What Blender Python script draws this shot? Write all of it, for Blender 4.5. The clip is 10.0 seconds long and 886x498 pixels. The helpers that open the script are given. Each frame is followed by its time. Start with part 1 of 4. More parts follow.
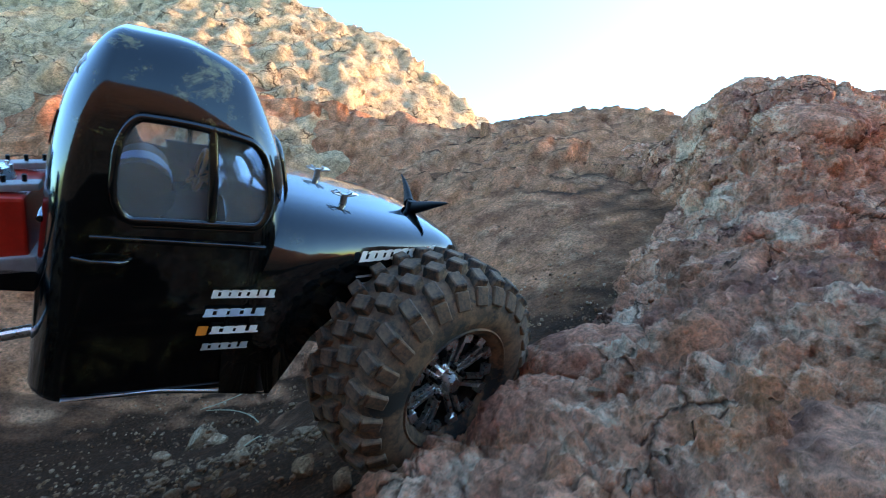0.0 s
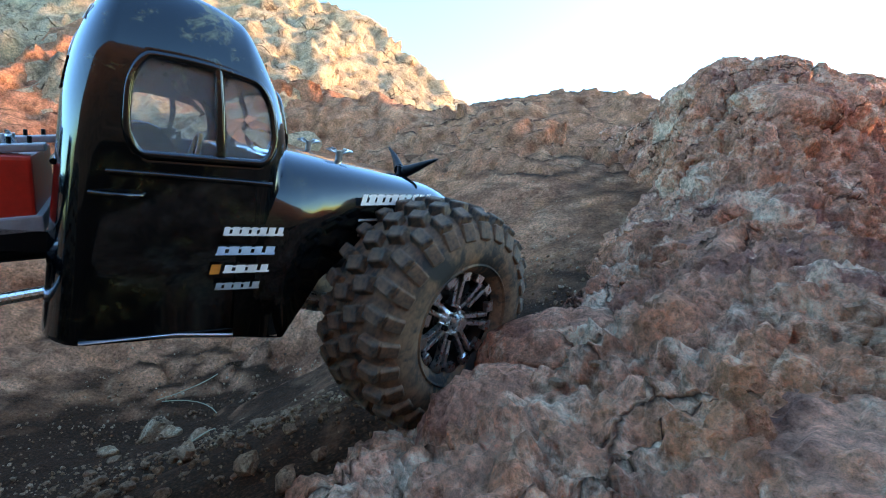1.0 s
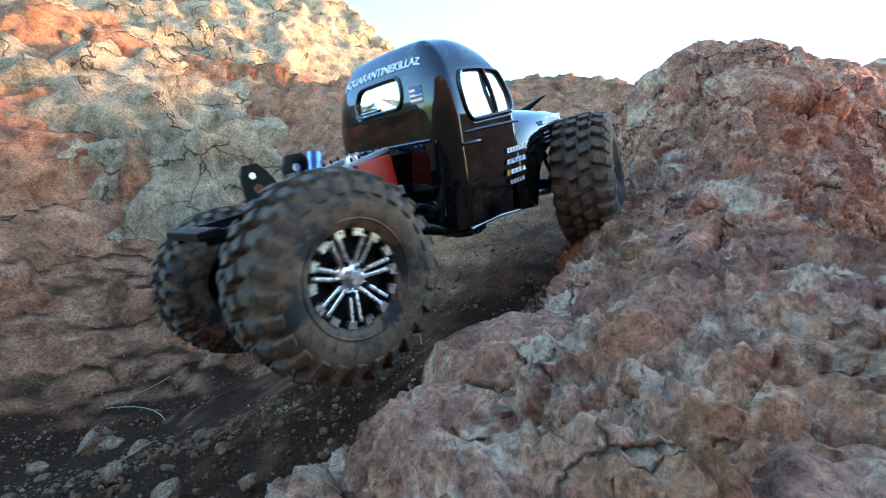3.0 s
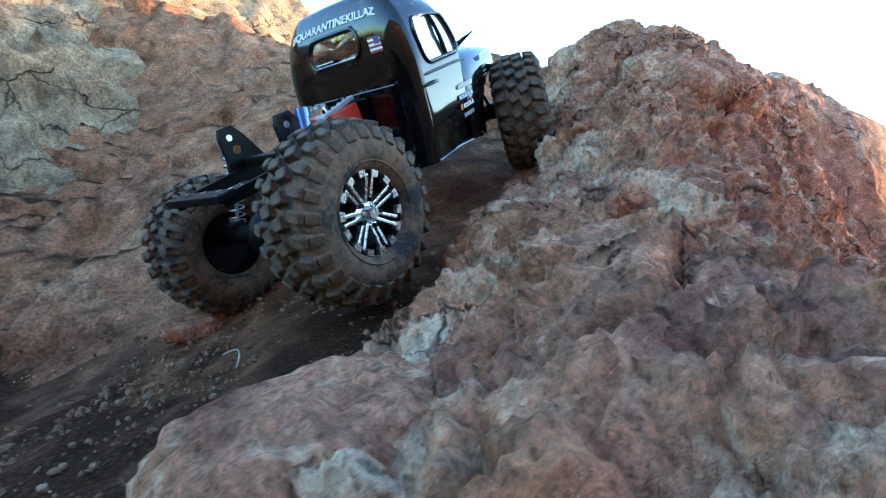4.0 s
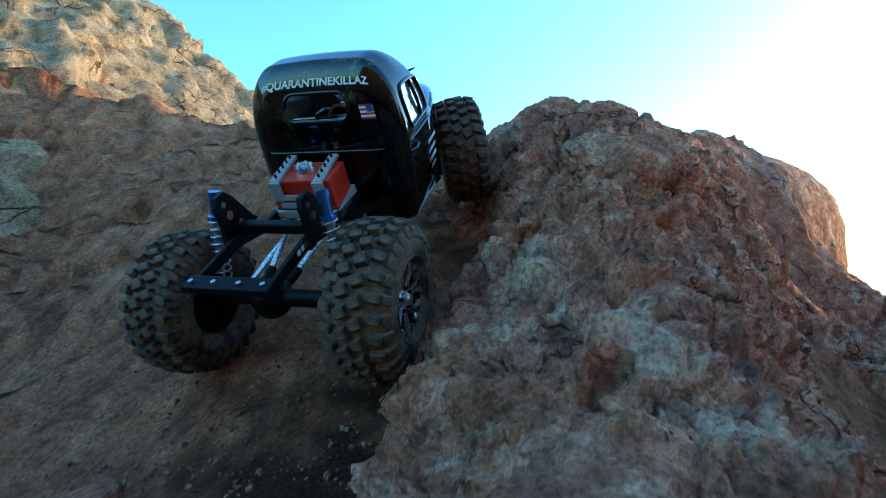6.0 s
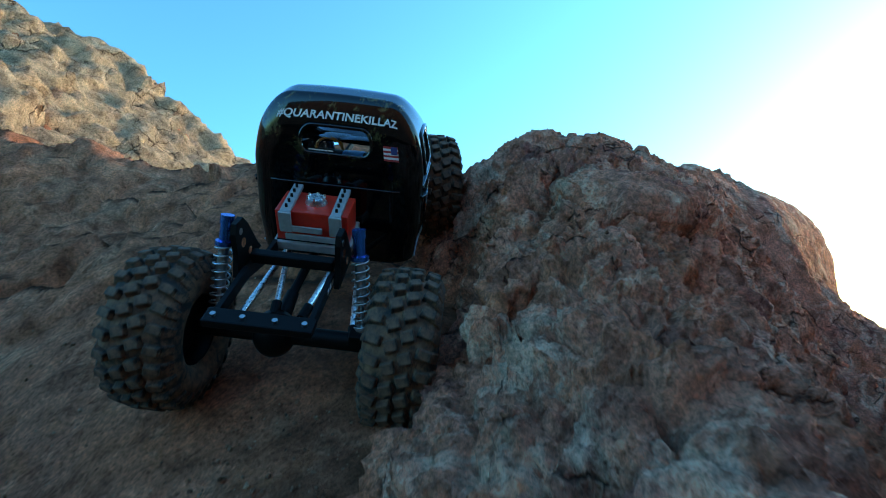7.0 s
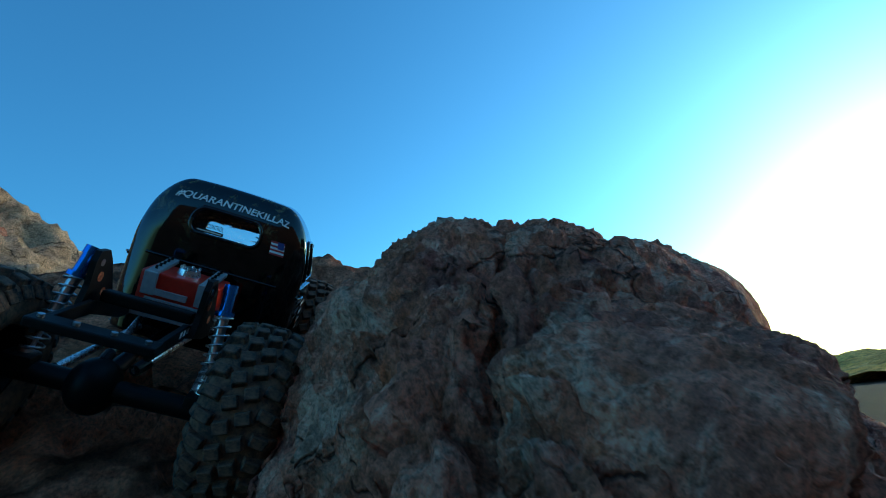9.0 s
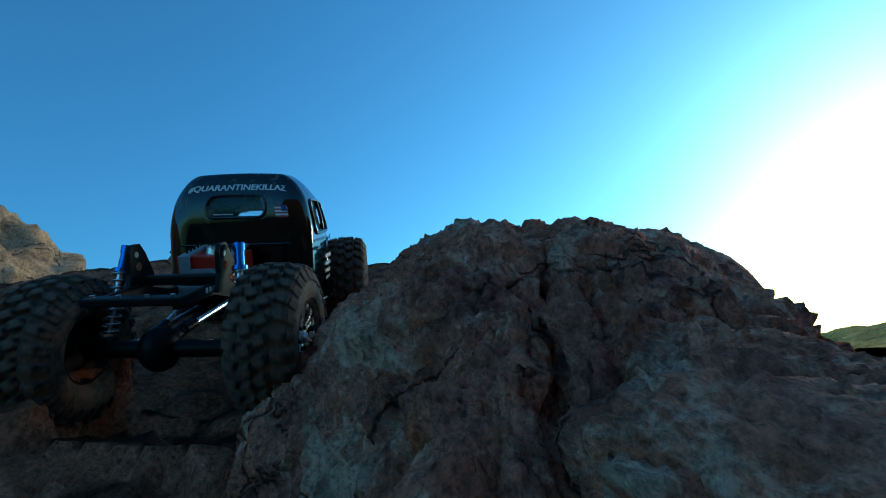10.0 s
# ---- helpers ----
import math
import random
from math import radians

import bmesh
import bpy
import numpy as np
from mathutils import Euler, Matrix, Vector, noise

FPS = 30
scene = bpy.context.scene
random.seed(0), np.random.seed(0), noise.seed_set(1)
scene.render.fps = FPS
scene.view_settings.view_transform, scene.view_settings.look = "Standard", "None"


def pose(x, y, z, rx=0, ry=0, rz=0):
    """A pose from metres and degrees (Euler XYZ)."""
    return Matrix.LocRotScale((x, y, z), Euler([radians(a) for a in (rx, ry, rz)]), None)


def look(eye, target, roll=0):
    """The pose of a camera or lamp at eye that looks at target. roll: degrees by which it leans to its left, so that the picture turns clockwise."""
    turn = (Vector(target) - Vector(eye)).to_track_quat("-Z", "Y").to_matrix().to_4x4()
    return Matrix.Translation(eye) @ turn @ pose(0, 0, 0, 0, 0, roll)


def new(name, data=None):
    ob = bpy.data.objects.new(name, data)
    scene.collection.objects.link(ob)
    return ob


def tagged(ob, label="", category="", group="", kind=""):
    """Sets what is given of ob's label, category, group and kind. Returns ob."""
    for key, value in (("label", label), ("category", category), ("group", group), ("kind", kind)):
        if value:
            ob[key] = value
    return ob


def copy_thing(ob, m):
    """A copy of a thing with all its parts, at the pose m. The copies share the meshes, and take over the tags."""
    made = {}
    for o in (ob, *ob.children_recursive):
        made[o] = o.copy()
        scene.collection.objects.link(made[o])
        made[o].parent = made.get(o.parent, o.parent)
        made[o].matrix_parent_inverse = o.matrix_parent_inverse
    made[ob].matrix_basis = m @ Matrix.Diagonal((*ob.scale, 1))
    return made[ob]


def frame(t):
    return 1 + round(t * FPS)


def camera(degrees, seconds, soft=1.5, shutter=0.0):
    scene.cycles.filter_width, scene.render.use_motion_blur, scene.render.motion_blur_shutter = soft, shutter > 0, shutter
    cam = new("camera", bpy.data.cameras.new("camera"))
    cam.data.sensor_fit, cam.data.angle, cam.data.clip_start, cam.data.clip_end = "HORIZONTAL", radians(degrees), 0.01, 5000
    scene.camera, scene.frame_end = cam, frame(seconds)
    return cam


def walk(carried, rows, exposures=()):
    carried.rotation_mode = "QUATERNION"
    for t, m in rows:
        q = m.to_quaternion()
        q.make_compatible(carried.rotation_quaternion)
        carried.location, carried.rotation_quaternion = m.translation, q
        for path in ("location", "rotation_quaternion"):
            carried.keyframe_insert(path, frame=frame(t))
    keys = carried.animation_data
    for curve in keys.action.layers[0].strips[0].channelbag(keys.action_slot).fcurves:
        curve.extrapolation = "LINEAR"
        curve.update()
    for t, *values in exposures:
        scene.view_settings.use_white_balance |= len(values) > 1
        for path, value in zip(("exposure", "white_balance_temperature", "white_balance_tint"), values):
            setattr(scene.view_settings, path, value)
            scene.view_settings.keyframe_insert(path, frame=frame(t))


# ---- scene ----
# ---------- camera ----------
cam = camera(84.0, 10.0, 1.0, 0.3)
PATH = [
    (0, (0.0000, 0.0000, 0.3000), (-0.0000, 0.9986, 0.3523), -1.00),
    (0.5, (0.0198, 0.0296, 0.3127), (0.0574, 1.0273, 0.3691), -2.29),
    (1, (0.0187, 0.0335, 0.2954), (0.0577, 1.0325, 0.3187), -1.03),
    (1.5, (0.0270, 0.0536, 0.3005), (0.0859, 1.0519, 0.2988), -2.52),
    (2, (0.0247, 0.0543, 0.3044), (0.0769, 1.0530, 0.3049), -2.70),
    (2.2, (0.0312, 0.0593, 0.3060), (0.0938, 1.0573, 0.2968), -2.82),
    (3.3, (0.0480, 0.0915, 0.3032), (0.1493, 1.0863, 0.3108), -0.13),
    (3.5, (0.0542, 0.1211, 0.3057), (0.2070, 1.1091, 0.3274), 0.41),
    (4, (0.1063, 0.2130, 0.3116), (0.3761, 1.1749, 0.2669), 2.61),
    (4.5, (0.1148, 0.2187, 0.3213), (0.4237, 1.1698, 0.3195), 0.77),
    (5, (0.1214, 0.2359, 0.3290), (0.4420, 1.1801, 0.4046), 3.57),
    (5.5, (0.1190, 0.2411, 0.3570), (0.4484, 1.1832, 0.4199), 0.79),
    (5.7, (0.1223, 0.2525, 0.3704), (0.4609, 1.1921, 0.4214), -0.96),
    (6.8, (0.1863, 0.3617, 0.4141), (0.5880, 1.2702, 0.5297), -2.39),
    (7, (0.1950, 0.3876, 0.4227), (0.5949, 1.2949, 0.5528), -3.79),
    (7.5, (0.2698, 0.4680, 0.4556), (0.7141, 1.3463, 0.6324), -4.90),
    (8, (0.3292, 0.5435, 0.4903), (0.8127, 1.3943, 0.6961), -6.94),
    (8.5, (0.3608, 0.6044, 0.5281), (0.8812, 1.4241, 0.7676), -9.05),
    (9, (0.3956, 0.6581, 0.5640), (0.9417, 1.4588, 0.8102), -9.93),
    (9.5, (0.3954, 0.6865, 0.5851), (0.9444, 1.4812, 0.8440), -11.41),
    (10, (0.4125, 0.7164, 0.5982), (0.9711, 1.5160, 0.8187), -11.45),
]
EXPOSURES = [(0.0, 4.0, 10000, 33), (2.2, 4.15, 10000, 33), (3.3, 4.2, 10000, 33), (4.5, 4.15, 9800, 28), (5.5, 3.4, 8400, 16), (7.0, 2.65, 7600, 11), (7.5, 2.35, 7000, 9), (8.5, 1.65, 6500, 6), (10.0, 1.2, 6400, 6)]
walk(cam, [(t, look(eye, target, roll)) for t, eye, target, roll in PATH], EXPOSURES)

# ---------- light ----------
SUN_AZ, SUN_EL = 80.0, 6.0          # degrees from +y towards +x, and above the horizon
world = bpy.data.worlds.new("sky")
scene.world = world
world.use_nodes = True
wn = world.node_tree
sky = wn.nodes.new("ShaderNodeTexSky")
sky.sky_type, sky.sun_disc = "NISHITA", False
sky.sun_elevation, sky.sun_rotation = radians(SUN_EL), radians(SUN_AZ)
sky.air_density, sky.dust_density, sky.ozone_density = 1.0, 0.9, 4.0
tone = wn.nodes.new("ShaderNodeMix")
tone.data_type, tone.blend_type = "RGBA", "MULTIPLY"
tone.inputs["Factor"].default_value = 1.0
tone.inputs["B"].default_value = (0.52, 1.04, 1.10, 1.0)
wn.links.new(sky.outputs["Color"], tone.inputs["A"])
wn.links.new([o for o in tone.outputs if o.type == "RGBA"][0], wn.nodes["Background"].inputs["Color"])
wn.nodes["Background"].inputs["Strength"].default_value = 0.15

sun_data = bpy.data.lights.new("sun", "SUN")
sun_data.energy, sun_data.angle, sun_data.color = 0.4, radians(10), (1.0, 0.90, 0.76)
sun = new("sun", sun_data)
_a, _e = radians(SUN_AZ), radians(SUN_EL)
TO_SUN = Vector((math.sin(_a) * math.cos(_e), math.cos(_a) * math.cos(_e), math.sin(_e)))
sun.matrix_world = look((3, 3, 6), Vector((3, 3, 6)) - TO_SUN)


# ---------- materials ----------
def nodes_of(name):
    m = bpy.data.materials.new(name)
    m.use_nodes = True
    return m, m.node_tree, m.node_tree.nodes["Principled BSDF"]


def node(nt, kind, **values):
    n = nt.nodes.new(kind)
    for k, v in values.items():
        n.inputs[k].default_value = v
    return n


def ramp(nt, source, stops):
    r = nt.nodes.new("ShaderNodeValToRGB")
    while len(r.color_ramp.elements) < len(stops):
        r.color_ramp.elements.new(0.5)
    for e, (p, c) in zip(r.color_ramp.elements, stops):
        e.position, e.color = p, (*c, 1.0)
    nt.links.new(source, r.inputs["Fac"])
    return r.outputs["Color"]


def mix(nt, fac, a, b, blend="MIX"):
    m = nt.nodes.new("ShaderNodeMix")
    m.data_type, m.blend_type = "RGBA", blend
    for socket, v in ((m.inputs["Factor"], fac), (m.inputs["A"], a), (m.inputs["B"], b)):
        if isinstance(v, (int, float)):
            socket.default_value = v
        elif isinstance(v, tuple):
            socket.default_value = (*v, 1.0)
        else:
            nt.links.new(v, socket)
    return [o for o in m.outputs if o.type == "RGBA"][0]


def noise_tex(nt, where, scale, detail=6.0, rough=0.6, distortion=0.0):
    n = node(nt, "ShaderNodeTexNoise", Scale=scale, Detail=detail, Roughness=rough, Distortion=distortion)
    nt.links.new(where, n.inputs["Vector"])
    return n.outputs["Fac"]


def rock_material(name, base, pale, dark, rust, fine=1.0, crust=0.56, cracks=True):
    """Weathered volcanic rock: patches of base and dark stone, pale crust, rust stains, grain, and cracks and pits
    with their shade in the colour.
    """
    m, nt, bsdf = nodes_of(name)
    where = nt.nodes.new("ShaderNodeTexCoord").outputs["Object"]
    big = noise_tex(nt, where, 6.5 * fine, 5, 0.6, 0.9)
    mid = noise_tex(nt, where, 26 * fine, 8, 0.7, 0.3)
    grain = noise_tex(nt, where, 230 * fine, 5, 0.78)
    c = ramp(nt, big, [(0.36, dark), (0.46, base), (0.60, tuple(0.55 * a + 0.45 * b for a, b in zip(base, rust)))])
    stain = ramp(nt, noise_tex(nt, where, 12 * fine, 7, 0.68, 1.2), [(0.52, (0, 0, 0)), (0.64, (0.7, 0.7, 0.7))])
    c = mix(nt, stain, c, rust)
    shell = ramp(nt, noise_tex(nt, where, 9.5 * fine, 9, 0.74, 0.7), [(crust - 0.04, (0, 0, 0)), (crust + 0.05, (0.9, 0.9, 0.9))])
    c = mix(nt, shell, c, pale)
    flecks = ramp(nt, mid, [(0.56, (0, 0, 0)), (0.66, (0.8, 0.8, 0.8))])
    c = mix(nt, flecks, c, tuple(0.6 * a + 0.4 * b for a, b in zip(pale, base)))
    c = mix(nt, 0.9, c, ramp(nt, mid, [(0.35, (0.42, 0.40, 0.39)), (0.5, (1.0, 1.0, 1.0)), (0.66, (1.35, 1.33, 1.31))]), "MULTIPLY")
    c = mix(nt, 0.9, c, ramp(nt, grain, [(0.32, (0.30, 0.28, 0.27)), (0.5, (1.0, 1.0, 1.0)), (0.68, (1.65, 1.6, 1.55))]), "MULTIPLY")
    vor = node(nt, "ShaderNodeTexVoronoi", Scale=95.0 * fine, Randomness=1.0)
    nt.links.new(where, vor.inputs["Vector"])
    # pits have no relief, only a dark tone for the shade inside
    pits = ramp(nt, vor.outputs["Distance"], [(0.06, (0.28, 0.25, 0.24)), (0.20, (1, 1, 1))])
    sparse = ramp(nt, noise_tex(nt, where, 18 * fine, 3, 0.6), [(0.48, (0, 0, 0)), (0.60, (0.9, 0.9, 0.9))])
    c = mix(nt, sparse, c, mix(nt, 1.0, c, pits, "MULTIPLY"))
    height = nt.nodes.new("ShaderNodeMath")
    height.operation = "ADD"
    nt.links.new(mid, height.inputs[0])
    nt.links.new(grain, height.inputs[1])
    top = height.outputs[0]
    if cracks:
        warp = node(nt, "ShaderNodeTexNoise", Scale=14.0 * fine, Detail=5.0)
        nt.links.new(where, warp.inputs["Vector"])
        add = nt.nodes.new("ShaderNodeVectorMath")
        add.operation = "MULTIPLY_ADD"
        add.inputs[1].default_value = (0.09 / fine,) * 3
        nt.links.new(warp.outputs["Color"], add.inputs[0])
        nt.links.new(where, add.inputs[2])
        veins = node(nt, "ShaderNodeTexVoronoi", Scale=9.0 * fine)
        veins.feature = "DISTANCE_TO_EDGE"
        nt.links.new(add.outputs[0], veins.inputs["Vector"])
        # crack lines are darkened in the colour for their inner shade
        line = ramp(nt, veins.outputs["Distance"], [(0.0, (0.16, 0.14, 0.14)), (0.022, (1, 1, 1))])
        part_of = ramp(nt, noise_tex(nt, where, 7 * fine, 3, 0.6), [(0.44, (0, 0, 0)), (0.54, (1, 1, 1))])
        gap = mix(nt, part_of, (1.0, 1.0, 1.0), line)
        c = mix(nt, 1.0, c, gap, "MULTIPLY")
        deep = nt.nodes.new("ShaderNodeMath")
        deep.operation = "MULTIPLY"
        nt.links.new(top, deep.inputs[0])
        nt.links.new(gap, deep.inputs[1])
        top = deep.outputs[0]
    nt.links.new(c, bsdf.inputs["Base Color"])
    bsdf.inputs["Roughness"].default_value = 0.92
    bsdf.inputs["Specular IOR Level"].default_value = 0.12
    bump = node(nt, "ShaderNodeBump", Strength=1.0, Distance=0.0060 / fine)
    nt.links.new(top, bump.inputs["Height"])
    nt.links.new(bump.outputs["Normal"], bsdf.inputs["Normal"])
    return m


def shaded_soil_over(m, flat, loose):
    """Lays fine soil, its colour darkened for the gully's shade, with paler grit over the gentle slopes of a rock
    material.
    """
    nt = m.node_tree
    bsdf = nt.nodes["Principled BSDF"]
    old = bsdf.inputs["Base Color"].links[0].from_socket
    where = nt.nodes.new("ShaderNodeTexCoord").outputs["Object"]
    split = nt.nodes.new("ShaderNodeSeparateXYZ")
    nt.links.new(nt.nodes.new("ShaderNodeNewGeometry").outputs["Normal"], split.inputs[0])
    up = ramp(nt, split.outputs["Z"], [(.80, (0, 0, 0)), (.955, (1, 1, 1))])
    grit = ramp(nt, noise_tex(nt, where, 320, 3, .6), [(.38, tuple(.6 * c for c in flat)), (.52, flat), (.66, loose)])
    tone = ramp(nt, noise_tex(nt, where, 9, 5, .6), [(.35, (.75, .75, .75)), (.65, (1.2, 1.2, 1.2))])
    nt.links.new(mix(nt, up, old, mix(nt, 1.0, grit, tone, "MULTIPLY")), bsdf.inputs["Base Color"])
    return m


def plain(name, colour, rough=0.5, metal=0.0, coat=0.0, wear=0.15, scale=150.0, bump=0.0):
    """A manufactured surface with slight unevenness of tone and gloss."""
    m, nt, bsdf = nodes_of(name)
    where = nt.nodes.new("ShaderNodeTexCoord").outputs["Object"]
    n = noise_tex(nt, where, scale, 5, 0.65)
    k = 1 - wear
    c = mix(nt, 1.0, colour, ramp(nt, n, [(0.3, (k, k, k)), (0.7, (1 + wear, 1 + wear, 1 + wear))]), "MULTIPLY")
    nt.links.new(c, bsdf.inputs["Base Color"])
    r = nt.nodes.new("ShaderNodeMapRange")
    r.inputs["To Min"].default_value, r.inputs["To Max"].default_value = rough * (1 - wear), min(1.0, rough * (1 + wear))
    nt.links.new(n, r.inputs["Value"])
    nt.links.new(r.outputs["Result"], bsdf.inputs["Roughness"])
    bsdf.inputs["Metallic"].default_value = metal
    bsdf.inputs["Coat Weight"].default_value = coat
    bsdf.inputs["Coat Roughness"].default_value = 0.04
    if bump:
        b = node(nt, "ShaderNodeBump", Strength=bump, Distance=0.001)
        nt.links.new(n, b.inputs["Height"])
        nt.links.new(b.outputs["Normal"], bsdf.inputs["Normal"])
    return m


def dusty(name, colour, dirt, rough, amount, coat=0.0, scale=45.0, low=0.54, above=None):
    """Paint or rubber with patches of dried mud and dust on it."""
    m, nt, bsdf = nodes_of(name)
    where = nt.nodes.new("ShaderNodeTexCoord").outputs["Object"]
    patch = noise_tex(nt, where, scale, 8, 0.72, 0.5)
    film = noise_tex(nt, where, scale * 5, 4, 0.7)
    f = ramp(nt, patch, [(low, (0, 0, 0)), (low + 0.09, (amount, amount, amount))])
    f = mix(nt, 1.0, f, ramp(nt, film, [(0.35, (0.25, 0.25, 0.25)), (0.6, (1, 1, 1))]), "MULTIPLY")
    if above is not None:
        split = nt.nodes.new("ShaderNodeSeparateXYZ")
        nt.links.new(where, split.inputs[0])
        height = nt.nodes.new("ShaderNodeMapRange")
        height.inputs["From Min"].default_value, height.inputs["From Max"].default_value = above
        nt.links.new(split.outputs["Z"], height.inputs["Value"])
        f = mix(nt, 1.0, f, ramp(nt, height.outputs["Result"], [(0, (.12, .12, .12)), (1, (1, 1, 1))]), "MULTIPLY")
    nt.links.new(mix(nt, f, colour, dirt), bsdf.inputs["Base Color"])
    r = nt.nodes.new("ShaderNodeMapRange")
    r.inputs["To Min"].default_value, r.inputs["To Max"].default_value = rough, 0.9
    nt.links.new(f, r.inputs["Value"])
    nt.links.new(r.outputs["Result"], bsdf.inputs["Roughness"])
    bsdf.inputs["Coat Weight"].default_value = coat
    bsdf.inputs["Coat Roughness"].default_value = 0.05
    b = node(nt, "ShaderNodeBump", Strength=0.25, Distance=0.001)
    nt.links.new(patch, b.inputs["Height"])
    nt.links.new(b.outputs["Normal"], bsdf.inputs["Normal"])
    return m


def glass(name, tint):
    m, nt, bsdf = nodes_of(name)
    bsdf.inputs["Base Color"].default_value = (*tint, 1)
    bsdf.inputs["Transmission Weight"].default_value = 1.0
    bsdf.inputs["Roughness"].default_value = 0.03
    bsdf.inputs["IOR"].default_value = 1.35
    return m


ROCK = rock_material("outcrop_stone", (0.76, 0.245, 0.152), (0.94, 0.51, 0.35), (0.40, 0.115, 0.083), (0.68, 0.172, 0.074))
BANK = rock_material("bank_stone", (0.60, 0.190, 0.105), (0.70, 0.275, 0.160), (0.40, 0.118, 0.064), (0.58, 0.165, 0.074), fine=0.8, crust=0.58, cracks=False)
# low soil tones carry the gully's shade in the floor's colour
shaded_soil_over(BANK, (.080, .0225, .0098), (.150, .050, .026))
HILL = rock_material("hill_stone", (0.55, 0.305, 0.190), (0.62, 0.375, 0.245), (0.45, 0.240, 0.145), (0.55, 0.285, 0.165), fine=0.7)
STONE = rock_material("loose_stone", (0.40, 0.18, 0.11), (0.60, 0.36, 0.24), (0.22, 0.095, 0.062), (0.32, 0.12, 0.055), fine=1.6)
# scrub tones brightened and yellowed to hold the low sun's haze
FAR = rock_material("far_hill_hazy_scrub", (0.80, 0.40, 0.07), (0.85, 0.46, 0.10), (0.60, 0.30, 0.055), (0.74, 0.34, 0.06), fine=0.01, cracks=False)
PAINT = dusty("black_gloss_paint", (0.0012, 0.0012, 0.0014), (0.50, 0.21, 0.06), 0.08, 0.95, coat=0.9, scale=46.0, low=0.54, above=(.10, .15))
# blue coat tint puts the sky's reflected colour into the black paint
PAINT.node_tree.nodes["Principled BSDF"].inputs["Coat Tint"].default_value = (0.38, 0.74, 1.0, 1.0)
PAINT.node_tree.nodes["Principled BSDF"].inputs["Specular IOR Level"].default_value = 0.1
RUBBER = dusty("tyre_rubber", (0.012, 0.010, 0.009), (0.29, 0.135, 0.072), 0.75, 0.72, scale=30.0, low=0.41)
BLACK = plain("black_plastic", (0.004, 0.004, 0.0045), 0.45, wear=0.25)
BLACK_METAL = plain("black_anodised_metal", (0.006, 0.006, 0.007), 0.5, 0.2)
for m in (BLACK, BLACK_METAL):
    m.node_tree.nodes["Principled BSDF"].inputs["Specular IOR Level"].default_value = 0.15
ALLOY = plain("machined_aluminium", (0.82, 0.82, 0.83), 0.28, 1.0, wear=0.2, scale=400)
STEEL = plain("steel", (0.55, 0.55, 0.56), 0.3, 1.0)
BLUE = plain("blue_anodised_aluminium", (0.02, 0.20, 0.62), 0.25, 0.85)
RED = plain("red_plastic", (0.72, 0.03, 0.015), 0.35, wear=0.12)
GREY = plain("grey_plastic", (0.30, 0.32, 0.33), 0.5)
WHITE = plain("white_print", (0.78, 0.78, 0.76), 0.5, wear=0.1)
PALE_BLUE = plain("pale_blue_print", (0.42, 0.60, 0.74), 0.5, wear=0.1)
ORANGE = plain("orange_plastic", (0.75, 0.20, 0.03), 0.4)
BLUE_WRAP = plain("blue_wrap", (0.05, 0.30, 0.62), 0.35)
GLASS = glass("clear_lexan", (0.96, 0.97, 0.98))
# side panes: pale blue body colour stands in for reflected sky
SKY_TINTED = glass("sky_tinted_lexan", (0.80, 0.90, 0.96))
SKY_TINTED.node_tree.nodes["Principled BSDF"].inputs["Transmission Weight"].default_value = 0.9
SKY_TINTED.node_tree.nodes["Principled BSDF"].inputs["IOR"].default_value = 1.5


# ---------- relief ----------
def lattice(ix, iy, iz, seed):
    h = (ix * 374761393 + iy * 668265263 + iz * 2147483647 + seed * 974634777) & 0xFFFFFFFF
    h = ((h ^ (h >> 13)) * 1274126177) & 0xFFFFFFFF
    return ((h ^ (h >> 16)) & 0xFFFF) / 65535.0


def vnoise(x, y, z, seed=0):
    """Smooth value noise in -1..1 on arrays."""
    fx, fy, fz = np.floor(x), np.floor(y), np.floor(z)
    ix, iy, iz = fx.astype(np.int64), fy.astype(np.int64), fz.astype(np.int64)
    u, v, w = x - fx, y - fy, z - fz
    u, v, w = (a * a * a * (a * (a * 6 - 15) + 10) for a in (u, v, w))
    out = 0
    for dx, a in ((0, 1 - u), (1, u)):
        for dy, b in ((0, 1 - v), (1, v)):
            for dz, c in ((0, 1 - w), (1, w)):
                out = out + a * b * c * lattice(ix + dx, iy + dy, iz + dz, seed)
    return out * 2 - 1


def fbm(p, scale, octaves, seed=0, ridged=False, gain=0.5):
    out, amp, f = 0, 1.0, scale
    for k in range(octaves):
        n = vnoise(p[0] * f, p[1] * f, p[2] * f, seed + 17 * k)
        out = out + amp * ((0.5 - np.abs(n)) * 1.6 if ridged else n)
        amp, f = amp * gain, f * 2.07
    return out


def cells(p, scale, seed=0):
    """Distances to the nearest and second nearest scattered point, and the nearest one's random value."""
    x, y, z = (a * scale for a in p)
    ix, iy, iz = (np.floor(a).astype(np.int64) for a in (x, y, z))
    f1 = np.full(x.shape, 9.0)
    f2 = np.full(x.shape, 9.0)
    who = np.zeros(x.shape)
    for dx in (-1, 0, 1):
        for dy in (-1, 0, 1):
            for dz in (-1, 0, 1):
                cx, cy, cz = ix + dx, iy + dy, iz + dz
                px, py, pz = (c + lattice(cx, cy, cz, seed + s) for c, s in ((cx, 1), (cy, 2), (cz, 3)))
                d = np.sqrt((x - px) ** 2 + (y - py) ** 2 + (z - pz) ** 2)
                near = d < f1
                f2 = np.where(near, f1, np.minimum(f2, d))
                who = np.where(near, lattice(cx, cy, cz, seed + 4), who)
                f1 = np.where(near, d, f1)
    return f1, f2, who


